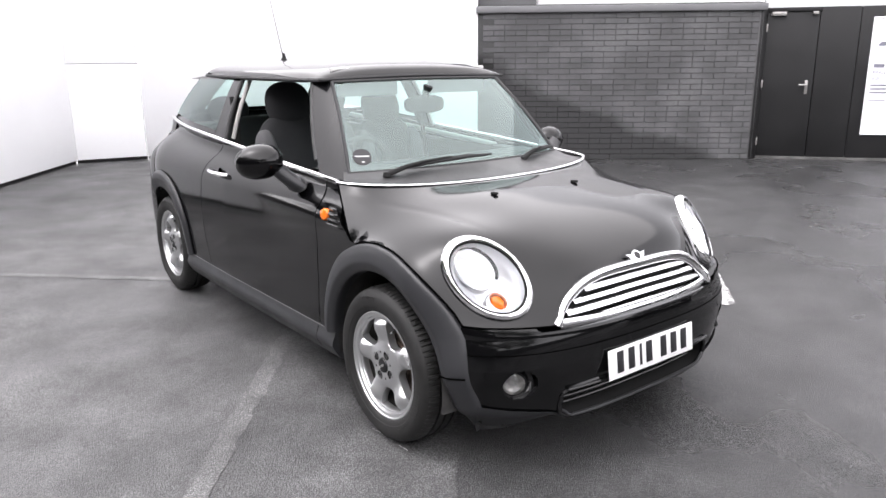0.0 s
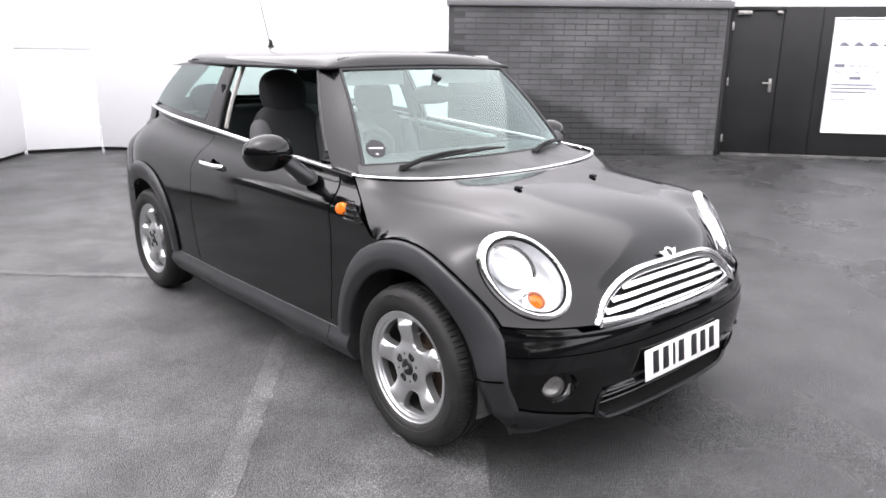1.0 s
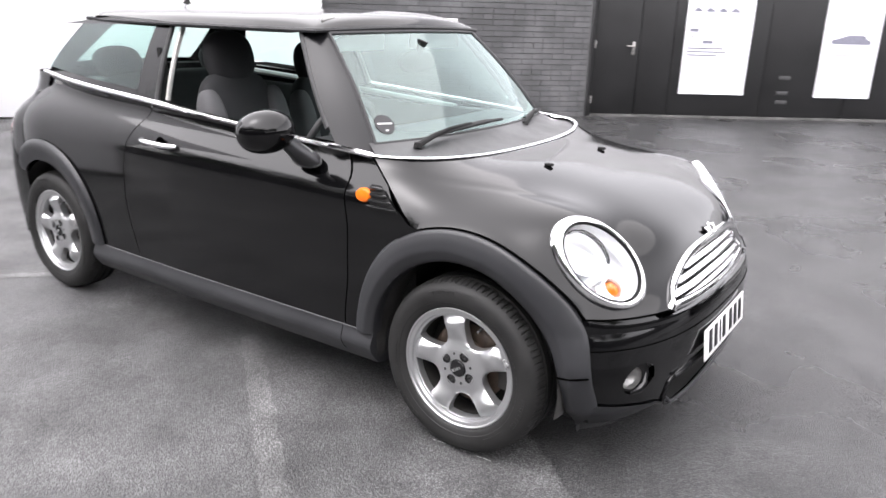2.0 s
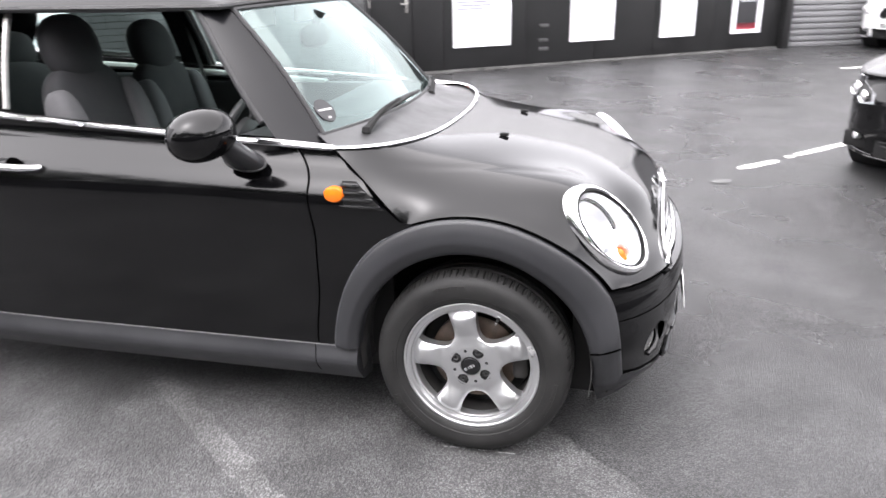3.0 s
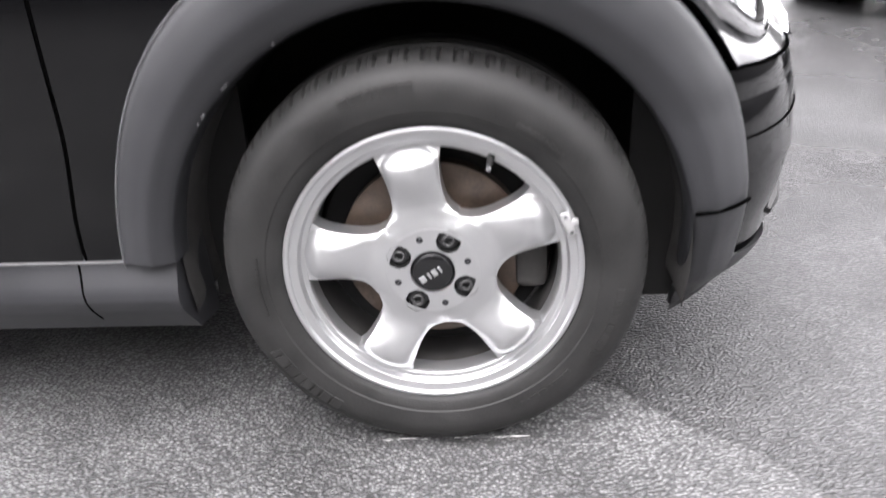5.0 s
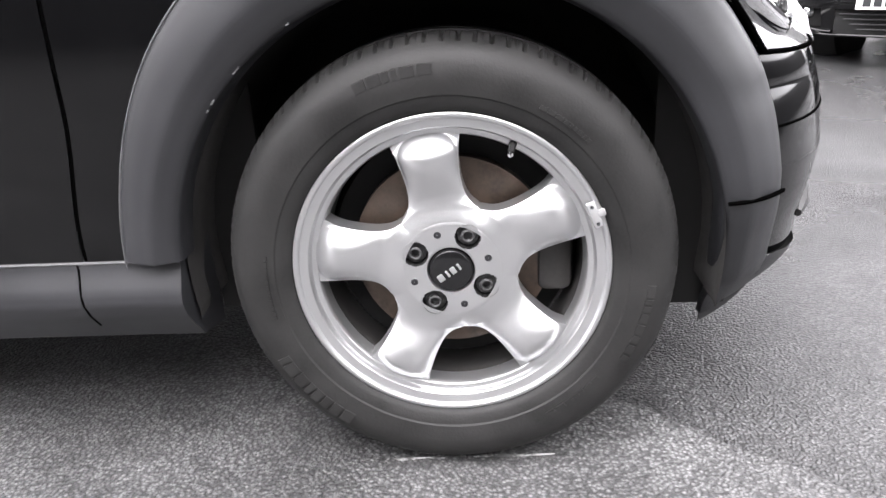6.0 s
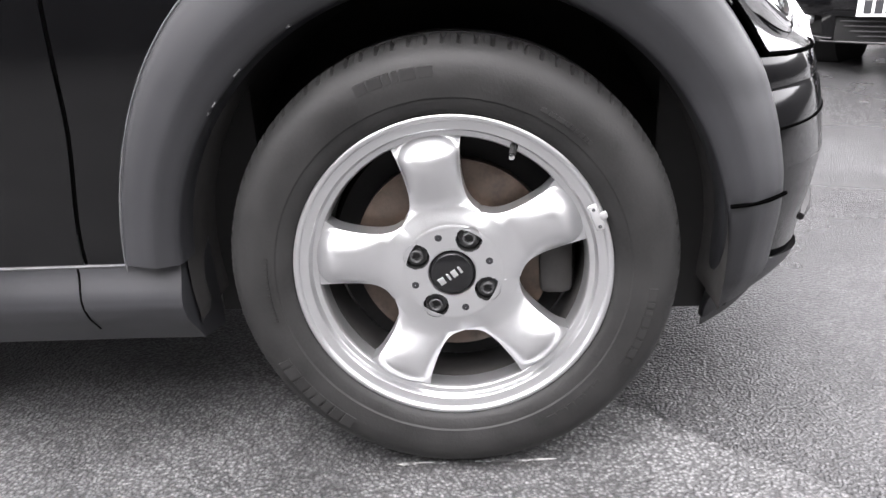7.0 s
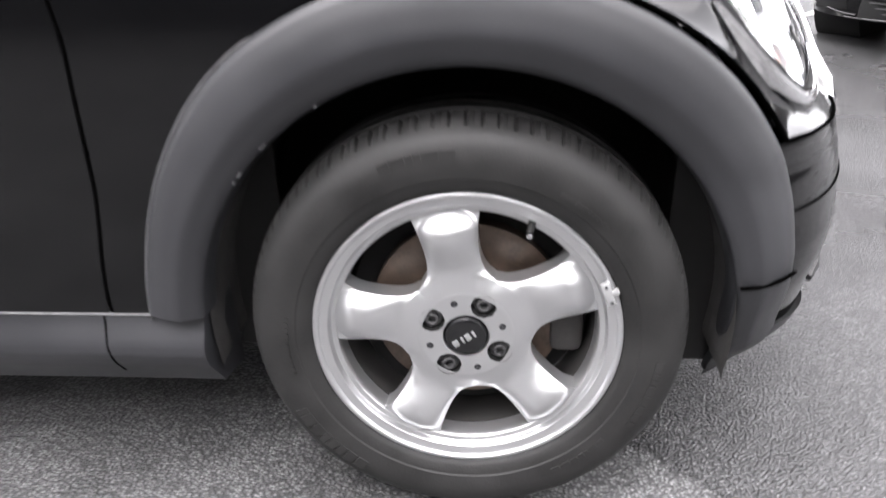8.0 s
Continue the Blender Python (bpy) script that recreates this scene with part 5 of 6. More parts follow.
# roof: a shallow hat with rounded rims
def roof(u, v):
    xn, yn = lerp(-1, 1, u), lerp(-1, 1, v)
    xn, yn = math.sin(xn * math.pi / 2) * 0.35 + xn * 0.65, math.sin(yn * math.pi / 2) * 0.5 + yn * 0.5
    hw = 0.553 - 0.02 * smooth(-1.2, -0.8, lerp(-2.52, -0.785, (xn + 1) / 2)) - 0.075 * smooth(-1.6, -2.6, lerp(-2.52, -0.785, (xn + 1) / 2))
    x = lerp(-2.52, -0.785, (xn + 1) / 2)
    x -= 0.035 * abs(yn) ** 2.2 * max(0, xn) ** 3
    y = yn * hw * (1 - 0.14 * smooth(0.72, 1.0, -xn))
    h = 0.082 * ((1 - abs(yn) ** 3.2) ** 0.5) * ((1 - abs(xn) ** 5) ** 0.5)
    edge = ROOF_Z + 0.012 * (1 - yn ** 2) * smooth(0.6, 1, xn)
    return (x, y, edge + h)


roof_ob = part("roof", grid(roof, 60, 44), M_paint, car, "black roof panel", sharp=60)
part("roof_gutter", tube([(p[0], p[1], p[2] - 0.003) for p in [roof(k / 40, 0) for k in range(41)] + [roof(1, k / 30) for k in range(1, 30)] + [roof(1 - k / 40, 1) for k in range(41)] + [roof(0, 1 - k / 20) for k in range(1, 20)]], 0.009, 6, closed=True), M_rubber_seal, car)
antenna = part("antenna", tube([(-2.275, 0.0, 1.375), (-2.30, 0, 1.44), (-2.46, 0, 1.84)], [0.004, 0.0032, 0.002], 6), M_black, car, "thin black roof antenna")
part("antenna_base", lathe([(0.0005, 0.055), (0.008, 0.05), (0.014, 0.02), (0.03, 0.004), (0.032, -0.01)], 20, "z", m=Matrix.Translation((-2.275, 0, 1.375))), M_black, antenna)

# ---- wheels: five broad spokes, four bolts; built once facing -y and copied ----
RIM_R, TYRE_R = 0.204, 0.2945


def tyre_mesh():
    prof = [(RIM_R - 0.004, -0.004), (RIM_R + 0.004, -0.014), (RIM_R + 0.009, -0.018), (RIM_R + 0.020, -0.0205), (RIM_R + 0.022, -0.0225), (RIM_R + 0.028, -0.0235), (RIM_R + 0.041, -0.026),
            (RIM_R + 0.055, -0.0245), (RIM_R + 0.066, -0.020), (RIM_R + 0.075, -0.013), (RIM_R + 0.081, -0.004), (RIM_R + 0.086, 0.008), (RIM_R + 0.089, 0.022), (TYRE_R - 0.001, 0.036),
            (TYRE_R - 0.008, 0.0375), (TYRE_R - 0.008, 0.045), (TYRE_R, 0.0465), (TYRE_R, 0.070), (TYRE_R - 0.008, 0.0715), (TYRE_R - 0.008, 0.080), (TYRE_R, 0.0815), (TYRE_R, 0.108),
            (TYRE_R - 0.008, 0.1095), (TYRE_R - 0.008, 0.117), (TYRE_R - 0.001, 0.1185), (RIM_R + 0.084, 0.138), (RIM_R + 0.066, 0.155), (RIM_R + 0.03, 0.160), (RIM_R - 0.004, 0.140)]
    seg = 552
    bm = bmesh.new()
    rings = []
    for i, (r, h) in enumerate(prof):
        ring = []
        for k in range(seg):
            a = 2 * math.pi * k / seg
            rr, hh = r, h
            if 10 <= i <= 13 and k % 6 == 0:
                rr -= (0.001, 0.0045, 0.006, 0.006)[i - 10]
            if 11 <= i <= 12 and k % 12 == 3:
                rr -= 0.0022
            if 5 <= i <= 8:
                hh += 0.0004 * noise.noise(Vector((math.cos(a) * 6, math.sin(a) * 6, i)))
            x, z = rr * math.cos(a), rr * math.sin(a)
            z = max(z, -0.2915)
            ring.append(bm.verts.new((x, hh, z)))
        rings.append(ring)
    for a, b in zip(rings, rings[1:]):
        for k in range(seg):
            bm.faces.new((a[k], a[(k + 1) % seg], b[(k + 1) % seg], b[k]))
    return bm


def raised_arc(bm, r0, r1, a0, a1, y, n, seed=1):
    """Raised blocks along the sidewall, of uneven width."""
    rng = random.Random(seed)
    cuts = [0.0]
    for k in range(n):
        cuts.append(cuts[-1] + rng.uniform(0.6, 1.4))
    for k in range(n):
        b0, b1 = (lerp(a0, a1, c / cuts[-1]) for c in (cuts[k] + 0.12, cuts[k + 1] - 0.12))
        c = [(r0, b0), (r0, b1), (r1, b1), (r1, b0)]
        lo = [bm.verts.new((r * math.cos(radians(b)), y + 0.003, r * math.sin(radians(b)))) for r, b in c]
        hi = [bm.verts.new((lerp(r, (r0 + r1) / 2, 0.16) * math.cos(radians(b)), y - 0.0004, lerp(r, (r0 + r1) / 2, 0.16) * math.sin(radians(b)))) for r, b in c]
        bm.faces.new(hi)
        for i in range(4):
            bm.faces.new((lo[i], lo[(i + 1) % 4], hi[(i + 1) % 4], hi[i]))


def spoke_mesh(bm, ang):
    """One convex spade spoke from hub to rim; local r along ang."""
    nr, nt = 72, 28
    rows = []
    for j in range(nr + 1):
        r = 0.060 + 0.120 * j / nr
        h = r * math.sin(radians(36.0)) - math.sqrt(0.040 * max(0.0, r - 0.088))
        base = -0.0058 + 0.0138 * smooth(0.060, 0.10, r) - 0.006 * smooth(0.10, 0.15, r) + 0.005 * smooth(0.150, 0.180, r)
        dome = 0.0195 * smooth(0.062, 0.140, r)
        row = []
        for i in range(nt + 1):
            tt = math.sin(lerp(-1, 1, i / nt) * math.pi / 2)
            w = h * tt
            rr = lerp(math.sqrt(max(0, r * r - w * w)), r, smooth(0.10, 0.15, r)) - 0.006 * tt ** 2 * smooth(0.15, 0.18, r)
            # the crown ends in a rounded tongue short of the rim
            q = (abs(tt * 1.02) ** 2.8 + max(0.0, (r - 0.138) / 0.040) ** 2.8) ** (1 / 2.8)
            y = base - dome * max(0.0, 1 - q ** 2.15) ** 0.85
            a = radians(ang)
            row.append(bm.verts.new((rr * math.cos(a) - w * math.sin(a), y, rr * math.sin(a) + w * math.cos(a))))
        rows.append(row)
    for p, q in zip(rows, rows[1:]):
        for i in range(nt):
            bm.faces.new((p[i], p[i + 1], q[i + 1], q[i]))
    for side in (0, nt):
        back = [bm.verts.new((p[side].co.x, p[side].co.y + 0.03, p[side].co.z)) for p in rows]
        for j in range(nr):
            bm.faces.new((rows[j][side], rows[j + 1][side], back[j + 1], back[j]))
    back = [bm.verts.new((v.co.x, v.co.y + 0.03, v.co.z)) for v in rows[-1]]
    for i in range(nt):
        bm.faces.new((rows[-1][i], rows[-1][i + 1], back[i + 1], back[i]))


SPOKES = [99.0 + 72 * k for k in range(5)]


def build_wheel(at, parent):
    R = RIM_R
    rim = lathe([(R, 0.004), (R + 0.0015, -0.006), (R, -0.0115), (R - 0.002, -0.0127), (R - 0.005, -0.0125), (R - 0.0068, -0.0108), (R - 0.0078, -0.0072), (R - 0.0130, -0.0058), (R - 0.0182, -0.0050),
                 (R - 0.0196, -0.0030), (R - 0.0204, 0.0022), (R - 0.0218, 0.0042), (R - 0.0280, 0.0056), (R - 0.0296, 0.0080), (R - 0.0306, 0.014), (R - 0.0315, 0.034)], 144, "y")
    barrel = lathe([(R - 0.0315, 0.034), (R - 0.031, 0.10), (R - 0.012, 0.13), (R, 0.14)], 96, "y")
    for a in SPOKES:
        spoke_mesh(rim, a)
    hub_prof = [(0.0295, -0.002), (0.031, -0.0055)] + [(0.0325 + 0.0013 * k, -0.006) for k in range(22)] + [(0.0645, -0.0056), (0.0675, -0.0035), (0.071, 0.001), (0.072, 0.03)]
    wells = [Vector((0.0505 * math.cos(radians(q)), 0, 0.0505 * math.sin(radians(q)))) for q in (63, 153, 243, 333)]
    hub = lathe(hub_prof, 240, "y")
    gone = [f for f in hub.faces if any(math.hypot(f.calc_center_median().x - w.x, f.calc_center_median().z - w.z) < 0.0166 for w in wells)]
    bmesh.ops.delete(hub, geom=gone, context="FACES")
    joined(rim, hub)
    bmesh.ops.remove_doubles(rim, verts=rim.verts[:], dist=1e-5)
    wheel = part("wheel", rim, M_alloy, parent, "silver five-spoke alloy wheel with a kerbed edge", sharp=40)
    wheel.location = at
    part("wheel_barrel", barrel, M_dirty, wheel)
    tyre = tyre_mesh()
    raised_arc(tyre, R + 0.040, R + 0.060, 206, 236, -0.0264, 8, 1)
    raised_arc(tyre, R + 0.046, R + 0.060, 92, 114, -0.0258, 6, 2)
    raised_arc(tyre, R + 0.042, R + 0.054, -30, -4, -0.0268, 8, 3)
    raised_arc(tyre, R + 0.030, R + 0.036, 44, 62, -0.0252, 9, 4)
    raised_arc(tyre, R + 0.030, R + 0.035, 172, 194, -0.0252, 12, 5)
    raised_arc(tyre, R + 0.032, R + 0.038, 300, 322, -0.0256, 7, 6)
    part("tyre", tyre, M_tyre, wheel, "black road tyre with worn shoulder sipes", sharp=28)
    part("centre_cap", lathe([(0.0005, -0.0115), (0.02, -0.0110), (0.026, -0.009), (0.0285, -0.005), (0.029, 0.01)], 48, "y"), M_gloss_black, wheel, "domed black centre cap")
    bars = bmesh.new()
    rot = Matrix.Rotation(radians(-33), 4, "Y")
    for x, w in ((-0.0155, 0.008), (-0.005, 0.003), (0.0035, 0.007), (0.0125, 0.003)):
        box(w, 0.0012, 0.0095, (x, -0.0122, 0), 0.0003, rot, bars, 1)
    part("cap_mark", bars, M_alloy, wheel)
    for a in (63, 153, 243, 333):
        c, s = 0.0505 * math.cos(radians(a)), 0.0505 * math.sin(radians(a))
        m = Matrix.Translation((c, 0, s))
        part("wheel_bolt", lathe([(0.0005, 0.004), (0.0050, 0.004), (0.0054, -0.0045), (0.0072, -0.0054), (0.0090, -0.0044), (0.0100, 0.001), (0.0138, 0.0015), (0.0143, 0.006)], 12, "y", m=m), M_bolt, wheel, "dark steel wheel bolt")
        part("bolt_well", lathe([(0.0162, -0.0062), (0.0158, 0.007), (0.0005, 0.0075)], 28, "y", m=m), M_black, wheel)
        c, s = 0.0505 * math.cos(radians(a + 45)), 0.0505 * math.sin(radians(a + 45))
        part("pilot_hole", lathe([(0.0005, -0.0066), (0.0042, -0.0066), (0.0048, -0.006)], 16, "y", m=Matrix.Translation((c, 0, s))), M_ink, wheel)
    part("brake_disc", lathe([(0.06, 0.052), (0.078, 0.050), (0.080, 0.058), (0.088, 0.059), (0.095, 0.0582), (0.102, 0.059), (0.109, 0.0582), (0.117, 0.059), (0.124, 0.0582), (0.130, 0.059), (0.134, 0.060), (0.134, 0.082)], 72, "y"), M_disc, wheel, "rusty brake disc behind the spokes")
    part("hub_plate", lathe([(0.0005, 0.045), (0.075, 0.045), (0.078, 0.055)], 40, "y"), M_black, wheel)
    part("drum_back", lathe([(0.0005, 0.088), (0.165, 0.088), (0.17, 0.10)], 48, "y"), M_black, wheel)
    part("brake_caliper", box(0.05, 0.05, 0.10, (0.138, 0.075, -0.01), 0.014), M_dirty, wheel, "dark brake caliper")
    va = radians(63)
    part("valve_stem", tube([(0.181 * math.cos(va), 0.010, 0.181 * math.sin(va)), (0.176 * math.cos(va), -0.004, 0.176 * math.sin(va)), (0.171 * math.cos(va), -0.012, 0.171 * math.sin(va))], [0.0055, 0.0045, 0.0042], 10), M_black, wheel)
    part("valve_cap", lathe([(0.0005, -0.020), (0.0034, -0.0195), (0.0036, -0.012)], 12, "y", m=Matrix.Translation((0.1705 * math.cos(va), 0, 0.1705 * math.sin(va)))), M_chrome, wheel)
    wm = Matrix.Rotation(radians(-22), 4, "Y")
    weight = part("balance_weight", box(0.012, 0.008, 0.034, (R - 0.0105, -0.0150, 0), 0.002, wm), M_zinc, wheel, "grey clip-on balance weight")
    part("weight_clip", box(0.012, 0.005, 0.010, (R - 0.003, -0.0165, 0), 0.002, wm), M_zinc, weight)
    for dz in (-0.0115, 0.0115):
        part("weight_hole", lathe([(0.0005, -0.0194), (0.0022, -0.0194), (0.0024, -0.018)], 12, "y", m=wm @ Matrix.Translation((R - 0.0105, 0, dz))), M_ink, weight)
    return wheel


HUB_Y = -0.757
w1 = build_wheel((0, HUB_Y, 0.2945), car)


def copy_part(ob, at, turn_y, turn_z=0.0):
    """The same wheel again under the car, at another hub."""
    made = {}
    for o in (ob, *ob.children_recursive):
        made[o] = o.copy()
        scene.collection.objects.link(made[o])
        made[o].parent = made.get(o.parent, o.parent)
    top = made[ob]
    top.location = at
    top.rotation_euler = (0, 0, radians(turn_z))
    return top


copy_part(w1, (-2.388, HUB_Y, 0.2945), 0)
copy_part(w1, (0, -HUB_Y, 0.2945), 0, 180)
copy_part(w1, (-2.388, -HUB_Y, 0.2945), 0, 180)

# ---- mirrors, handles, wipers, washers, stickers ----
for sg in (1, -1):
    c = Vector((-0.715, -0.882, 0.983)) if sg > 0 else Vector((-0.77, 0.845, 0.948))
    m = Matrix.Translation(c) @ Matrix.Rotation(radians(-30 * sg), 4, "Z") @ Matrix.Rotation(radians(6 * sg), 4, "X")
    # egg-shaped shell, cut flat behind where the glass sits
    bm = bmesh.new()
    bmesh.ops.create_uvsphere(bm, u_segments=48, v_segments=32, radius=1.0)
    for v in bm.verts:
        x, y, z = v.co
        if x < -0.35:
            x = -0.35 + (x + 0.35) * 0.1
        v.co = Vector((0.078 * x, 0.098 * math.copysign(abs(y) ** 0.93, y), 0.072 * math.copysign(abs(z) ** 0.92, z)))
    bmesh.ops.transform(bm, matrix=m, verts=bm.verts[:])
    mir = part("door_mirror", bm, M_paint, car, "rounded gloss black door mirror", sharp=50)
    part("mirror_glass", prism([(0.9 * math.cos(a) * 0.093, 0.9 * math.sin(a) * 0.068) for a in np.linspace(0, 2 * math.pi, 37)[:-1]], 0.003, m @ Matrix.Translation((-0.034, 0, 0)) @ Matrix.Rotation(radians(90), 4, "Z") @ Matrix.Rotation(radians(90), 4, "X")), M_chrome, mir)

    def foot(u, v, sg=sg):
        """A waisted cone from the door's shoulder up into the shell."""
        a = 2 * math.pi * u
        f = v ** 0.9
        c0, c1 = Vector((-0.676, -0.735, 0.876)), Vector((-0.688, -0.840 if sg > 0 else -0.815, 0.965 if sg > 0 else 0.955))
        ra, rb = lerp(0.068, 0.036, smooth(0, 1, f) ** 0.8), lerp(0.036, 0.030, f)
        along, across = Vector((0.93, 0.12, -0.10)), Vector((0.25, -0.55, -0.55)).normalized()
        p = c0.lerp(c1, f) + along * (ra * math.cos(a)) + across * (rb * math.sin(a))
        return (p.x, p.y * sg, p.z)
    part("mirror_foot", grid(foot, 36, 14), M_trim, mir, "matt black mirror foot", sharp=60)
    part("foot_gasket", tube([foot(k / 36, 0.03) for k in range(36)], 0.004, 6, closed=True), M_rubber_seal, mir)
    # handle, with a flat black disc painting the shade of its recess
    y = -float(plan_y(-1.480, 0.84))
    part("handle_recess", lathe([(0.0005, 0.0015), (0.036, 0.0015), (0.040, -0.001)], 32, "y", m=Matrix.Translation((-1.475, (y - 0.001) * sg, 0.826)) @ Matrix.Diagonal((1.0, -sg, 0.95, 1))), M_gap_shade, car)
    part("recess_rim", tube([(-1.475 + 0.041 * math.cos(a), (y - 0.0025) * sg, 0.826 + 0.039 * math.sin(a)) for a in np.linspace(math.pi, 2 * math.pi, 20)], 0.0022, 6), M_trim, car)
    part("door_handle", tube([(-1.595, (y - 0.006) * sg, 0.842), (-1.570, (y - 0.026) * sg, 0.842), (-1.530, (y - 0.034) * sg, 0.841), (-1.470, (y - 0.037) * sg, 0.840), (-1.420, (y - 0.033) * sg, 0.839), (-1.385, (y - 0.020) * sg, 0.838), (-1.370, (y - 0.006) * sg, 0.838)], [0.010, 0.013, 0.0135, 0.0135, 0.013, 0.0115, 0.009], 12, flat=0.9), M_chrome, car, "chrome bar door handle")
# washer jets
for sg in (1, -1):
    p = skin((0.004, -0.233 * sg, 0.885), 0.004)
    part("washer_jet", box(0.03, 0.018, 0.010, (p[0], p[1], p[2] + 0.001), 0.003), M_black, car)

# windscreen wipers
for pv, mid, tip0, tip1 in (((-0.395, -0.47, 0.925), (-0.40, -0.27, 0.948), (-0.405, -0.36, 0.944), (-0.385, 0.09, 0.966)), ((-0.395, 0.30, 0.925), (-0.42, 0.42, 0.95), (-0.41, 0.33, 0.944), (-0.475, 0.58, 0.955))):
    pv, mid, tip0, tip1 = (Vector(p) for p in (pv, mid, tip0, tip1))
    wiper = part("wiper", tube([pv, pv.lerp(mid, 0.5) + Vector((0.004, 0, 0.014)), mid + Vector((0.004, 0, 0.016)), tip0.lerp(tip1, 0.5) + Vector((0.003, 0, 0.016))], [0.012, 0.010, 0.007, 0.006], 8), M_black, car, "black windscreen wiper")
    part("wiper_blade", tube([tip0, tip0.lerp(tip1, 0.3) + Vector((0.002, 0, 0.008)), tip0.lerp(tip1, 0.7) + Vector((0.002, 0, 0.008)), tip1], [0.004, 0.008, 0.008, 0.004], 6, flat=1.3), M_rubber_seal, wiper)
    part("pivot_cap", lathe([(0.0005, 0.02), (0.012, 0.017), (0.016, 0.0)], 16, "z", m=Matrix.Translation(pv - Vector((0, 0, 0.006)))), M_black, wiper)

# tax disc holder, set just outside the screen so no reflection veils it
q = ws(-0.86, 0.205)
tl = (ws(-0.86, 0.26) - ws(-0.86, 0.16)).normalized()
nn = (ws(-0.80, 0.2) - ws(-0.9, 0.2)).cross(tl).normalized()
if nn.x < 0:
    nn = -nn
m = frame_at(q + nn * 0.0015, nn, tl)
disc = part("tax_disc", lathe([(0.0005, 0.001), (0.040, 0.001), (0.041, -0.001)], 40, "z", m=m), M_ink, car, "round dark tax disc holder on the face of the windscreen")
part("disc_bar", box(0.062, 0.006, 0.001, (0, 0.002, 0.0018), 0, m), M_pale_trim, disc)
part("disc_bar", box(0.012, 0.006, 0.001, (0, -0.026, 0.0018), 0, m), M_pale_trim, disc)

# ---- inside ----
def dash(u, v):
    y = lerp(-0.62, 0.62, u)
    prof = [(-0.43, 0.90), (-0.55, 0.925), (-0.72, 0.93), (-0.80, 0.90), (-0.83, 0.84), (-0.80, 0.70), (-0.72, 0.55)]
    k = v * (len(prof) - 1)
    i = min(int(k), len(prof) - 2)
    return (lerp(prof[i][0], prof[i + 1][0], k - i) - 0.03 * (y / 0.62) ** 2, y, lerp(prof[i][1], prof[i + 1][1], k - i))


part("dashboard", grid(dash, 24, 24), M_dash, car)
bm = bmesh.new()
sw = Matrix.Translation((-0.885, -0.345, 0.875)) @ Matrix.Rotation(radians(-62), 4, "Y")
steer = part("steering_wheel", tube([sw @ Vector((0.182 * math.cos(a), 0.182 * math.sin(a), 0)) for a in np.linspace(0, 2 * math.pi, 49)[:-1]], 0.015, 10, closed=True), M_dash, car, "black steering wheel")
part("steering_hub", lathe([(0.0005, 0.03), (0.05, 0.025), (0.065, 0.0), (0.05, -0.03)], 24, "z", m=sw), M_dash, steer)
for a in (0.0, 2.2, -2.2):
    part("steering_spoke", tube([sw @ Vector((0.05 * math.cos(a), 0.05 * math.sin(a), 0)), sw @ Vector((0.175 * math.cos(a), 0.175 * math.sin(a), 0))], 0.014, 8), M_dash, steer)
part("steering_column", tube([sw @ Vector((0, 0, 0)), sw @ Vector((0, 0, -0.22))], 0.035, 10), M_dash, steer)


def cushion(sx, sy, sz, m, bulge=0.3, cuts=10, power=4.0):
    """A padded block: a rounded box pressed towards a soft superellipsoid."""
    bm = bmesh.new()
    bmesh.ops.create_cube(bm, size=2.0)
    bmesh.ops.subdivide_edges(bm, edges=bm.edges[:], cuts=cuts, use_grid_fill=True)
    for v in bm.verts:
        d = (abs(v.co.x) ** power + abs(v.co.y) ** power + abs(v.co.z) ** power) ** (1 / power)
        v.co = v.co / d
    bmesh.ops.transform(bm, matrix=m @ Matrix.Diagonal((sx / 2, sy / 2, sz / 2, 1)), verts=bm.verts[:])
    return bm


def seat(x, y, parent, recline=-14, low=0.0):
    st = part("front_seat", cushion(0.50, 0.50, 0.16, Matrix.Translation((x + 0.20, y, 0.48))), M_cloth, parent, "dark cloth bucket seat with grey bolsters")
    bk = Matrix.Translation((x - 0.06, y, 0.55 - low)) @ Matrix.Rotation(radians(recline), 4, "Y")
    part("seat_back", cushion(0.13, 0.40, 0.60, bk @ Matrix.Translation((0, 0, 0.27)), power=3.4), M_cloth, st)
    for k in (-1, 1):
        part("bolster", cushion(0.13, 0.11, 0.50, bk @ Matrix.Translation((0.035, 0.175 * k, 0.24)), power=3.0), M_cloth_grey, st)
    part("head_rest", cushion(0.12, 0.25, 0.235, bk @ Matrix.Translation((0.01, 0, 0.625)), power=2.5), M_cloth, st)
    for k in (-1, 1):
        part("head_rest_post", tube([bk @ Vector((0, 0.06 * k, 0.52)), bk @ Vector((0, 0.06 * k, 0.60))], 0.008, 8), M_steel, st)
    return st


seat(-1.345, -0.34, car)
seat(-1.50, 0.34, car, low=0.055)
rear_bench = part("rear_bench", cushion(0.46, 1.1, 0.18, Matrix.Translation((-2.05, 0, 0.52))), M_cloth, car)
bk = Matrix.Translation((-2.28, 0, 0.58)) @ Matrix.Rotation(radians(-18), 4, "Y")
part("bench_back", cushion(0.14, 1.08, 0.52, bk @ Matrix.Translation((0, 0, 0.22))), M_cloth, rear_bench)
for k in (-1, 1):
    part("head_rest", cushion(0.10, 0.26, 0.17, bk @ Matrix.Translation((0.0, 0.32 * k, 0.53)), power=2.6), M_cloth, rear_bench)
part("parcel_shelf", box(0.45, 1.0, 0.02, (-2.58, 0, 0.98), 0.006), M_dash, car)
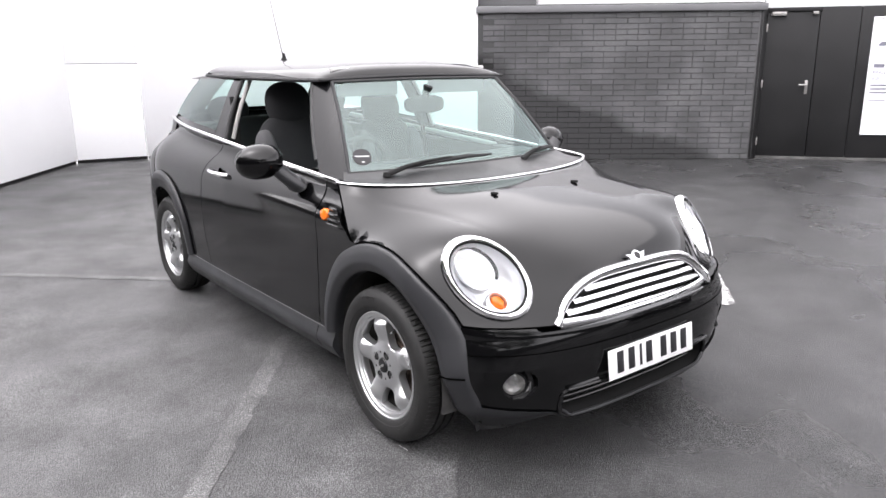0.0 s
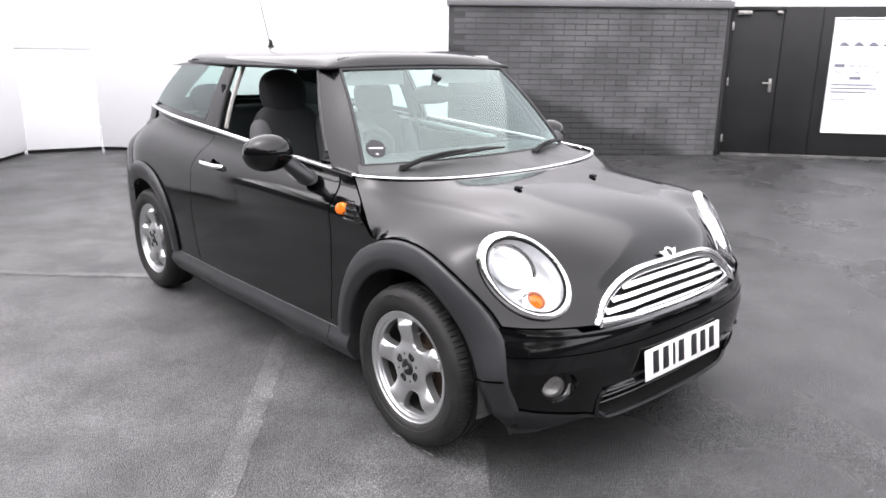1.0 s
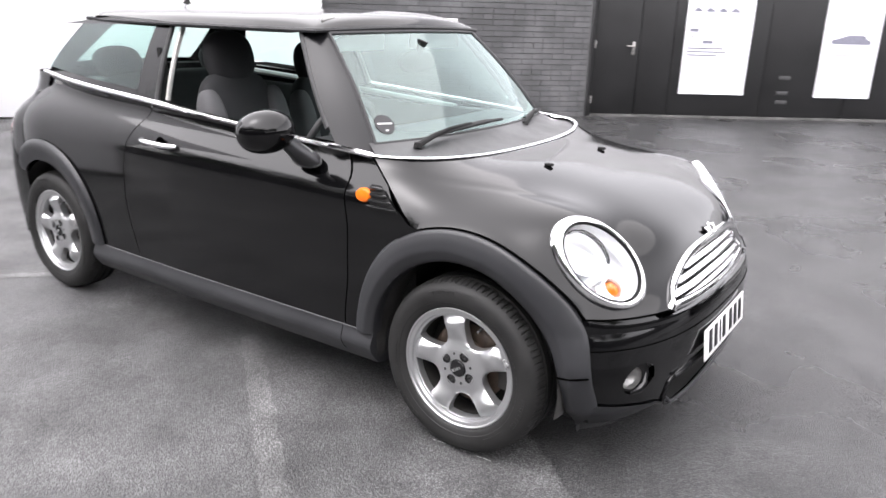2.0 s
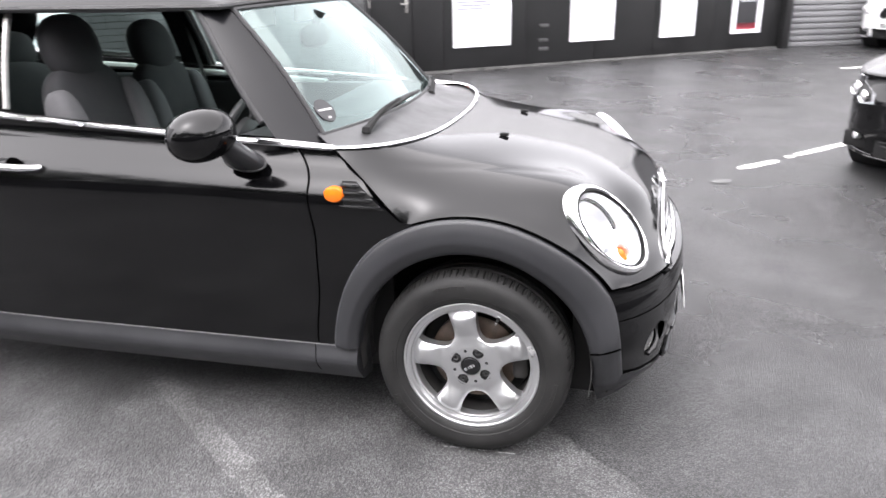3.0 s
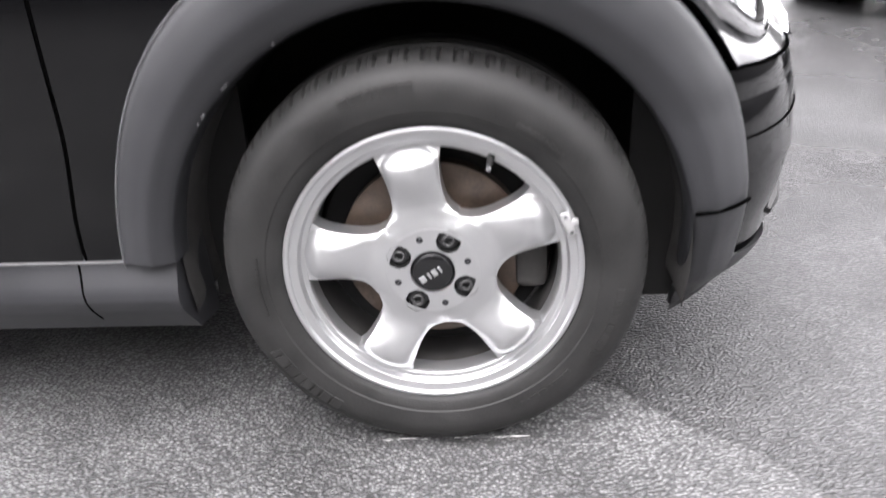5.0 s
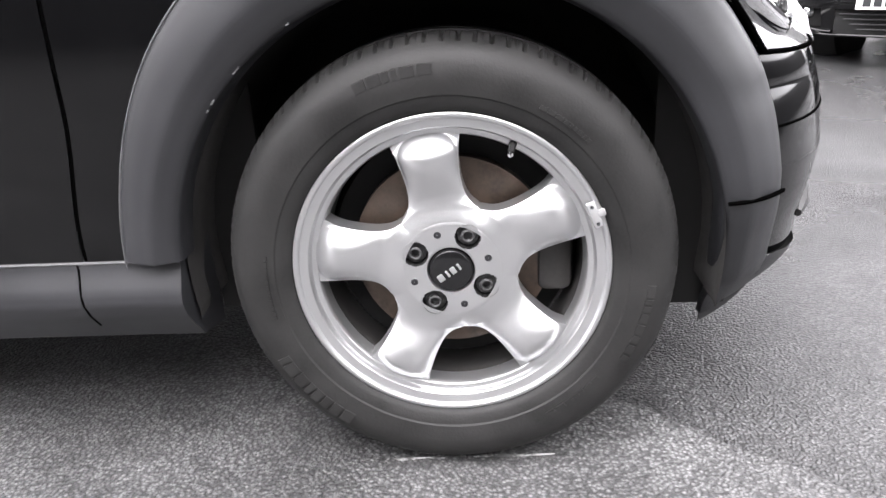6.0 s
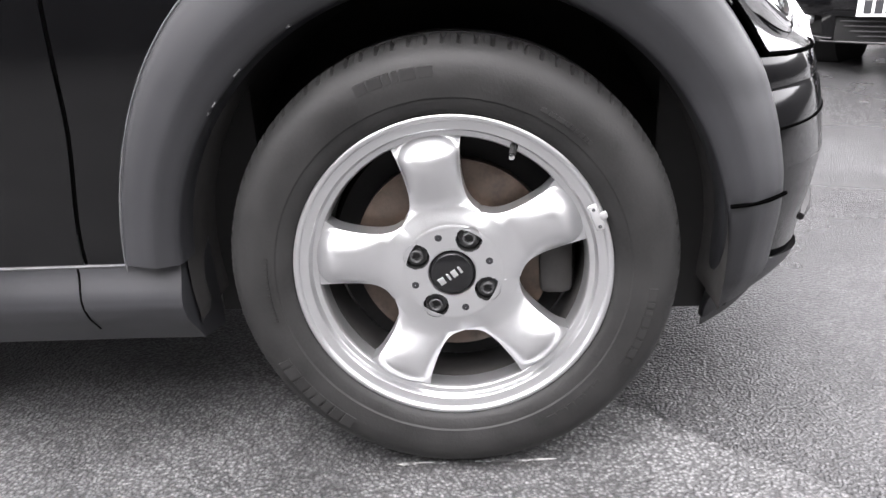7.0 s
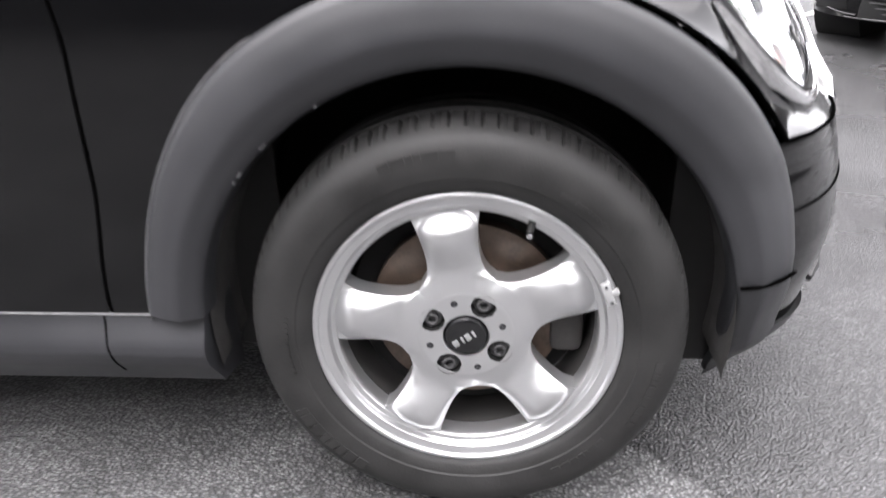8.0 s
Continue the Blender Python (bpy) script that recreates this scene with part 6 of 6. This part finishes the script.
for sg in (1, -1):
    part("door_card", box(1.15, 0.05, 0.60, (-1.10, -0.64 * sg, 0.62), 0.02), M_dash, car)
    # pale colour stands in for the reflection along the card's top
    part("card_top", tube([(x, -(0.645 - 0.04 * smooth(-1.9, -2.5, x)) * sg, belt_z(x) - 0.035) for x in np.linspace(-1.0, -2.5, 20)], 0.022, 8, flat=0.8), M_pale_trim, car, "top of the door card, coloured pale for its reflection")
    part("rear_card", box(0.95, 0.05, 0.62, (-2.2, -0.62 * sg, 0.64), 0.02), M_dash, car)
    part("seat_belt", tube([(-1.68, -0.59 * sg, 1.20), (-1.62, -0.60 * sg, 0.95), (-1.56, -0.60 * sg, 0.62)], 0.018, 6, flat=0.25), M_black, car)
part("headlining", grid(lambda u, v: (lerp(-0.86, -2.5, u), lerp(-0.5, 0.5, v), 1.318 + 0.02 * (1 - (2 * v - 1) ** 2)), 8, 8), M_pale_trim, car, "pale grey headlining")
mm = part("rear_view_mirror", cushion(0.045, 0.23, 0.085, Matrix.Translation((-0.745, -0.02, 1.178)), power=2.8), M_black, car, "black rear-view mirror on a short stem")
part("mirror_stem", tube([(-0.725, -0.01, 1.262), (-0.735, -0.015, 1.235), (-0.745, -0.02, 1.19)], [0.024, 0.018, 0.014], 10), M_black, mm)
for sg in (1, -1):
    part("sun_visor", box(0.012, 0.36, 0.13, (-0.87, 0.27 * sg, 1.285), 0.005, None), M_pale_trim, car)

# ---- parked cars: x forward, y left, origin on the ground under the middle of the nose ----
def simple_wheel(parent, at, sg):
    w = part("wheel", lathe([(0.205, 0.0), (0.212, -0.012), (0.205, -0.016), (0.19, -0.006), (0.185, 0.03), (0.06, 0.022), (0.0005, 0.015)], 40, "y"), M_alloy, parent)
    for k in range(10):
        a = 2 * math.pi * k / 10
        part("spoke", tube([(0.05 * math.cos(a), -0.002, 0.05 * math.sin(a)), (0.19 * math.cos(a), -0.004, 0.19 * math.sin(a))], 0.013, 6), M_alloy, w)
    part("tyre", lathe([(0.207, 0.0), (0.215, -0.02), (0.26, -0.028), (0.298, -0.016), (0.312, 0.01), (0.314, 0.19), (0.29, 0.21), (0.21, 0.20)], 56, "y"), M_tyre, w)
    w.location = at
    w.rotation_euler = (0, 0, 0 if sg < 0 else math.pi)
    return w


def parked_car(nose_at, heading, paint, label, size=0.96):
    root = thing("parked_car", label, "car", "parked cars", (*nose_at, ground_z(nose_at[1])), heading)
    HWID = 0.88
    root.scale = (size, size, size)

    def width(x, z):
        f = np.clip((x + 0.75) / 0.78, 0, 0.999)
        r = np.clip((-3.6 - x) / 0.68, 0, 0.999)
        w = HWID - 0.10 * (z - 0.55) ** 2 - 0.9 * max(0, z - 0.78) ** 2
        return w * (1 - f ** 2.5) ** 0.4 * (1 - r ** 2.6) ** (1 / 2.6)

    def nose_x(y, z):
        q = min(0.999, abs(y) / HWID)
        top = 0.03 - 0.10 * smooth(0.60, 0.78, z) - 0.05 * smooth(0.42, 0.18, z)
        return -0.75 + (0.75 + top) * (1 - q ** 2.5) ** 0.4

    def bon_z(x, y):
        e = 0.80 + 0.16 * smooth(-0.05, -1.25, x)
        return e - 0.06 * smooth(-0.30, 0.02, x) + 0.035 * (1 - min(1, abs(y) / 0.8) ** 2)

    # front and rear sheets round the body
    def ring(u, v):
        z = lerp(0.20, 0.77, v)
        a = lerp(-math.pi / 2, math.pi / 2, u)
        y = HWID * (1 - 0.02 * smooth(0.4, 0.2, z)) * math.copysign(abs(math.sin(a)) ** 0.8, a)
        return (nose_x(y, z), y, z)

    def holes(c):
        low = abs(c.y) < 0.40 - 0.2 * max(0, 0.30 - c.z) and 0.215 < c.z < 0.36
        kid = 0.02 < abs(c.y) < 0.30 and 0.545 < c.z < 0.70
        sidei = 0.50 < abs(c.y) < 0.70 and 0.24 < c.z < 0.36
        return not (low or kid or sidei)
    part("front_bumper", grid(ring, 120, 50, keep=holes), paint, root, sharp=50)
    for sg in (1, -1):
        def flank(u, v, sg=sg):
            x = lerp(-0.72, -3.75, u)
            z = lerp(0.22, lerp(0.80, 0.95, smooth(-0.3, -1.3, x)), v)
            return (x, width(x, z) * sg, z)

        def no_wheels(c):
            return min((c.x + 0.78) ** 2, (c.x + 3.47) ** 2) + (c.z - 0.31) ** 2 > 0.355 ** 2
        part("flank", grid(flank, 90, 30, keep=no_wheels), paint, root, sharp=50)
        for xc in (-0.78, -3.47):
            part("arch_liner", lathe([(0.36, 0.0), (0.37, -0.3), (0.0005, -0.3)], 40, "y", m=Matrix.Translation((xc, 0.84 * sg, 0.31)) @ Matrix.Diagonal((1, sg, 1, 1))), M_black, root)
            simple_wheel(root, (xc, 0.80 * sg, 0.312), sg)

    def bonnet(u, v):
        x = lerp(0.0, -1.25, u)
        t = lerp(-1, 1, v)
        e = 0.77 + 0.17 * smooth(-0.05, -1.3, x)
        yw = float(width(max(-4, min(x, 0.0)), e)) if x < -0.06 else float(width(x - 0.02, e))
        y = t * yw
        xx = min(x, nose_x(y, 0.77))
        z = e + (0.045 + 0.04 * smooth(0, -0.5, x)) * (1 - abs(t) ** 2.6) - 0.02 * smooth(-0.15, 0.0, x)
        return (xx, y, z)
    part("bonnet", grid(bonnet, 40, 40), paint, root, sharp=60)

    def cabin(u, v):
        """Glasshouse: u round half a turn from front to back on both sides."""
        a = 2 * math.pi * u
        top = v
        cx, lx = -2.45, lerp(1.42, 0.98, top)
        hw = lerp(0.80, 0.58, top)
        c, s = math.cos(a), math.sin(a)
        x = cx + lx * math.copysign(abs(c) ** 0.5, c) - 0.1 * top
        y = hw * math.copysign(abs(s) ** 0.5, s)
        return (x, y, lerp(0.93, 1.38, top))
    part("windows", grid(cabin, 80, 10), M_glass_black, root)
    part("roof", grid(lambda u, v: (-2.55 + 1.0 * lerp(-1, 1, u) , 0.6 * lerp(-1, 1, v), 1.375 + 0.05 * (1 - abs(lerp(-1, 1, u)) ** 3) * (1 - abs(lerp(-1, 1, v)) ** 3)), 20, 20), paint, root)
    for sg in (1, -1):
        for k in (0, 1):
            part("pillar", tube([(-1.12, 0.74 * sg, 0.94), (-1.35, 0.70 * sg, 1.15), (-1.62, 0.60 * sg, 1.37)] if k == 0 else [(-2.5, 0.80 * sg, 0.94), (-2.55, 0.61 * sg, 1.37)], 0.035, 8), paint, root)
        mir = part("door_mirror", cushion(0.12, 0.20, 0.12, Matrix.Translation((-1.5, 0.93 * sg, 1.0)), power=2.6), paint, root)
    # twin rounded grilles with chrome rims
    for sg in (1, -1):
        loop = []
        for k in range(40):
            a = 2 * math.pi * k / 40
            y = sg * (0.162 + 0.135 * math.copysign(abs(math.cos(a)) ** 0.5, math.cos(a)))
            z = 0.607 + (0.074 + 0.010 * math.cos(a)) * math.copysign(abs(math.sin(a)) ** 0.55, math.sin(a))
            loop.append(Vector((nose_x(y, z) + 0.012, y, z)))
        g = part("kidney_grille", tube(loop, 0.008, 8, closed=True), M_chrome, root, "chrome rimmed rounded grille")
        part("grille_back", prism([(p.y, p.z) for p in loop], 0.01, Matrix.Translation((-0.055, 0, 0)) @ Matrix(((0, 0, 1, 0), (1, 0, 0, 0), (0, 1, 0, 0), (0, 0, 0, 1)))), M_black, g)
        for k in range(9):
            y = sg * (0.05 + k * 0.028)
            part("grille_bar", tube([(nose_x(y, 0.56) - 0.012, y, 0.555), (nose_x(y, 0.68) - 0.012, y, 0.69)], 0.005, 6), M_gloss_black, g)
        # swept lamps
        out = [(0.46, 0.60), (0.62, 0.585), (0.76, 0.60), (0.85, 0.66), (0.855, 0.73), (0.79, 0.765), (0.64, 0.735), (0.48, 0.665)]
        bm = bmesh.new()
        f0 = [bm.verts.new((nose_x(y, z) + 0.010, y * sg, z)) for y, z in out]
        f1 = [bm.verts.new((nose_x(y, z) - 0.05, y * sg, z)) for y, z in out]
        bm.faces.new(f0)
        for i in range(8):
            bm.faces.new((f0[i], f0[(i + 1) % 8], f1[(i + 1) % 8], f1[i]))
        lamp = part("headlamp", bm, M_lamp_bright, root, "clear swept headlamp")
        for y, z, r in ((0.59, 0.64, 0.042), (0.735, 0.675, 0.05)):
            m = frame_at((nose_x(y, z) + 0.012, y * sg, z), (0.9, 0.42 * sg, 0.1))
            part("lamp_ring", lathe([(r - 0.012, 0.0), (r, 0.008), (r + 0.006, 0.0)], 24, "z", m=m), M_chrome, lamp)
            part("lamp_eye", lathe([(0.0005, 0.012), (r * 0.5, 0.009), (r - 0.012, 0.0)], 24, "z", m=m), M_reflector, lamp)
        part("side_intake", box(0.05, 0.24, 0.12, (nose_x(0.60, 0.3) - 0.05, 0.60 * sg, 0.30), 0.01, Matrix.Rotation(0, 4, "Z")), M_black, root)
        m = frame_at((nose_x(0.62, 0.33) + 0.0, 0.62 * sg, 0.335), (0.85, 0.5 * sg, 0))
        part("fog_lamp", lathe([(0.0005, 0.01), (0.02, 0.008), (0.03, 0.0), (0.032, -0.03)], 20, "z", m=m), M_reflector, root)
        part("splitter", tube([(nose_x(y, 0.235) + 0.012, y * sg, 0.225 + 0.03 * smooth(0.45, 0.75, y)) for y in np.linspace(0.42, 0.78, 12)], 0.012, 8, flat=0.6), M_gloss_black, root)
    part("lower_intake", box(0.05, 0.82, 0.16, (nose_x(0.3, 0.29) - 0.045, 0, 0.285), 0.01), M_black, root)
    for z in (0.24, 0.27, 0.30, 0.33):
        part("intake_bar", tube([(nose_x(y, z) - 0.015, y, z) for y in np.linspace(-0.38, 0.38, 16)], 0.005, 6), M_dash, root)
    part("lower_lip", tube([(nose_x(y, 0.20) + 0.006, y, 0.205) for y in np.linspace(-0.5, 0.5, 24)], 0.014, 8, flat=0.7), M_gloss_black, root)
    m = frame_at((nose_x(0, 0.42) + 0.028, 0, 0.418), (1, 0, 0.08))
    plate = part("number_plate", box(0.52, 0.111, 0.006, (0, 0, 0), 0.002, m), M_white_plate, root)
    for x in (-0.20, -0.14, -0.08, -0.02, 0.07, 0.13, 0.195):
        part("character_bar", box(0.045, 0.078, 0.0015, (x, 0, 0.0035), 0, m), M_ink, plate)
    m = frame_at((nose_x(0, 0.74) + 0.012, 0, 0.745), (0.85, 0, 0.5))
    part("badge", lathe([(0.0005, 0.008), (0.03, 0.006), (0.041, 0.0)], 28, "z", m=m), M_pale_trim, root, "round pale badge")
    part("number_holder", box(0.02, 0.5, 0.09, (nose_x(0, 0.42) + 0.008, 0, 0.418), 0.006), M_black, root)
    part("floor_pan", box(3.6, 1.5, 0.05, (-2.1, 0, 0.24), 0.01), M_black, root)
    part("tail", grid(lambda u, v: (-3.62 - 0.62 * (1 - abs(lerp(-1, 1, u)) ** 3) ** 0.4, 0.85 * lerp(-1, 1, u), lerp(0.22, 1.0, v)), 30, 12), paint, root)
    return root


M_glass_black = simple("dark_car_glass", (0.02, 0.022, 0.022), 0.05, 0, 0.1, 3.0)
M_lamp_bright = simple("lamp_plastic", (0.55, 0.56, 0.58), 0.08, 0.6, 0.1, 12.0)
parked_car((2.11, 2.23), 226.0, M_paint, "black hatchback parked nose out with chrome twin grilles", 0.84)
parked_car((4.30, 11.0), 223.0, M_white_paint, "white hatchback parked further off with twin grilles")

# ---- single bricks of the charcoal wall ----
def brick_mesh(name, length):
    bm = box(length, 0.03, BH, (0, 0, 0), 0.0025, seg=1)
    me = bpy.data.meshes.new(name)
    bm.to_mesh(me)
    bm.free()
    me.materials.append(M_brick)
    return me


full, half = brick_mesh("brick", BL), brick_mesh("brick_half", (BL - JT) / 2)
rng = random.Random(5)
count = 0
rest = bmesh.new()
for row in range(27):
    z = 0.02 + row * (BH + JT) + BH / 2
    header = row % 5 == 3
    step = (BL - JT) / 2 + JT if header else BL + JT
    me = half if header else full
    s = -0.004 - step / 2 - (0 if row % 2 else (BL + JT) / 2 if not header else 0)
    if not header and row % 2 == 0:
        ob = new("brick", half)
        ob.parent = wall_brick
        ob.matrix_local = wall_m(BRICK_C, BRICK_A, -0.004 - (BL - JT) / 4, 0.0, z)
        count += 1
    while s > -brick_len + 0.1:
        mm = wall_m(BRICK_C, BRICK_A, s, rng.uniform(-0.002, 0.0035), z) @ Matrix.Rotation(rng.uniform(-0.006, 0.006), 4, "Y")
        if count < 300 and -2.9 < s:
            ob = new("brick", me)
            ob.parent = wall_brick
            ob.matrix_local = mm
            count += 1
        else:
            rest.from_mesh(me)
            new_verts = rest.verts[-len(me.vertices):]
            bmesh.ops.transform(rest, matrix=mm, verts=new_verts)
        s -= step
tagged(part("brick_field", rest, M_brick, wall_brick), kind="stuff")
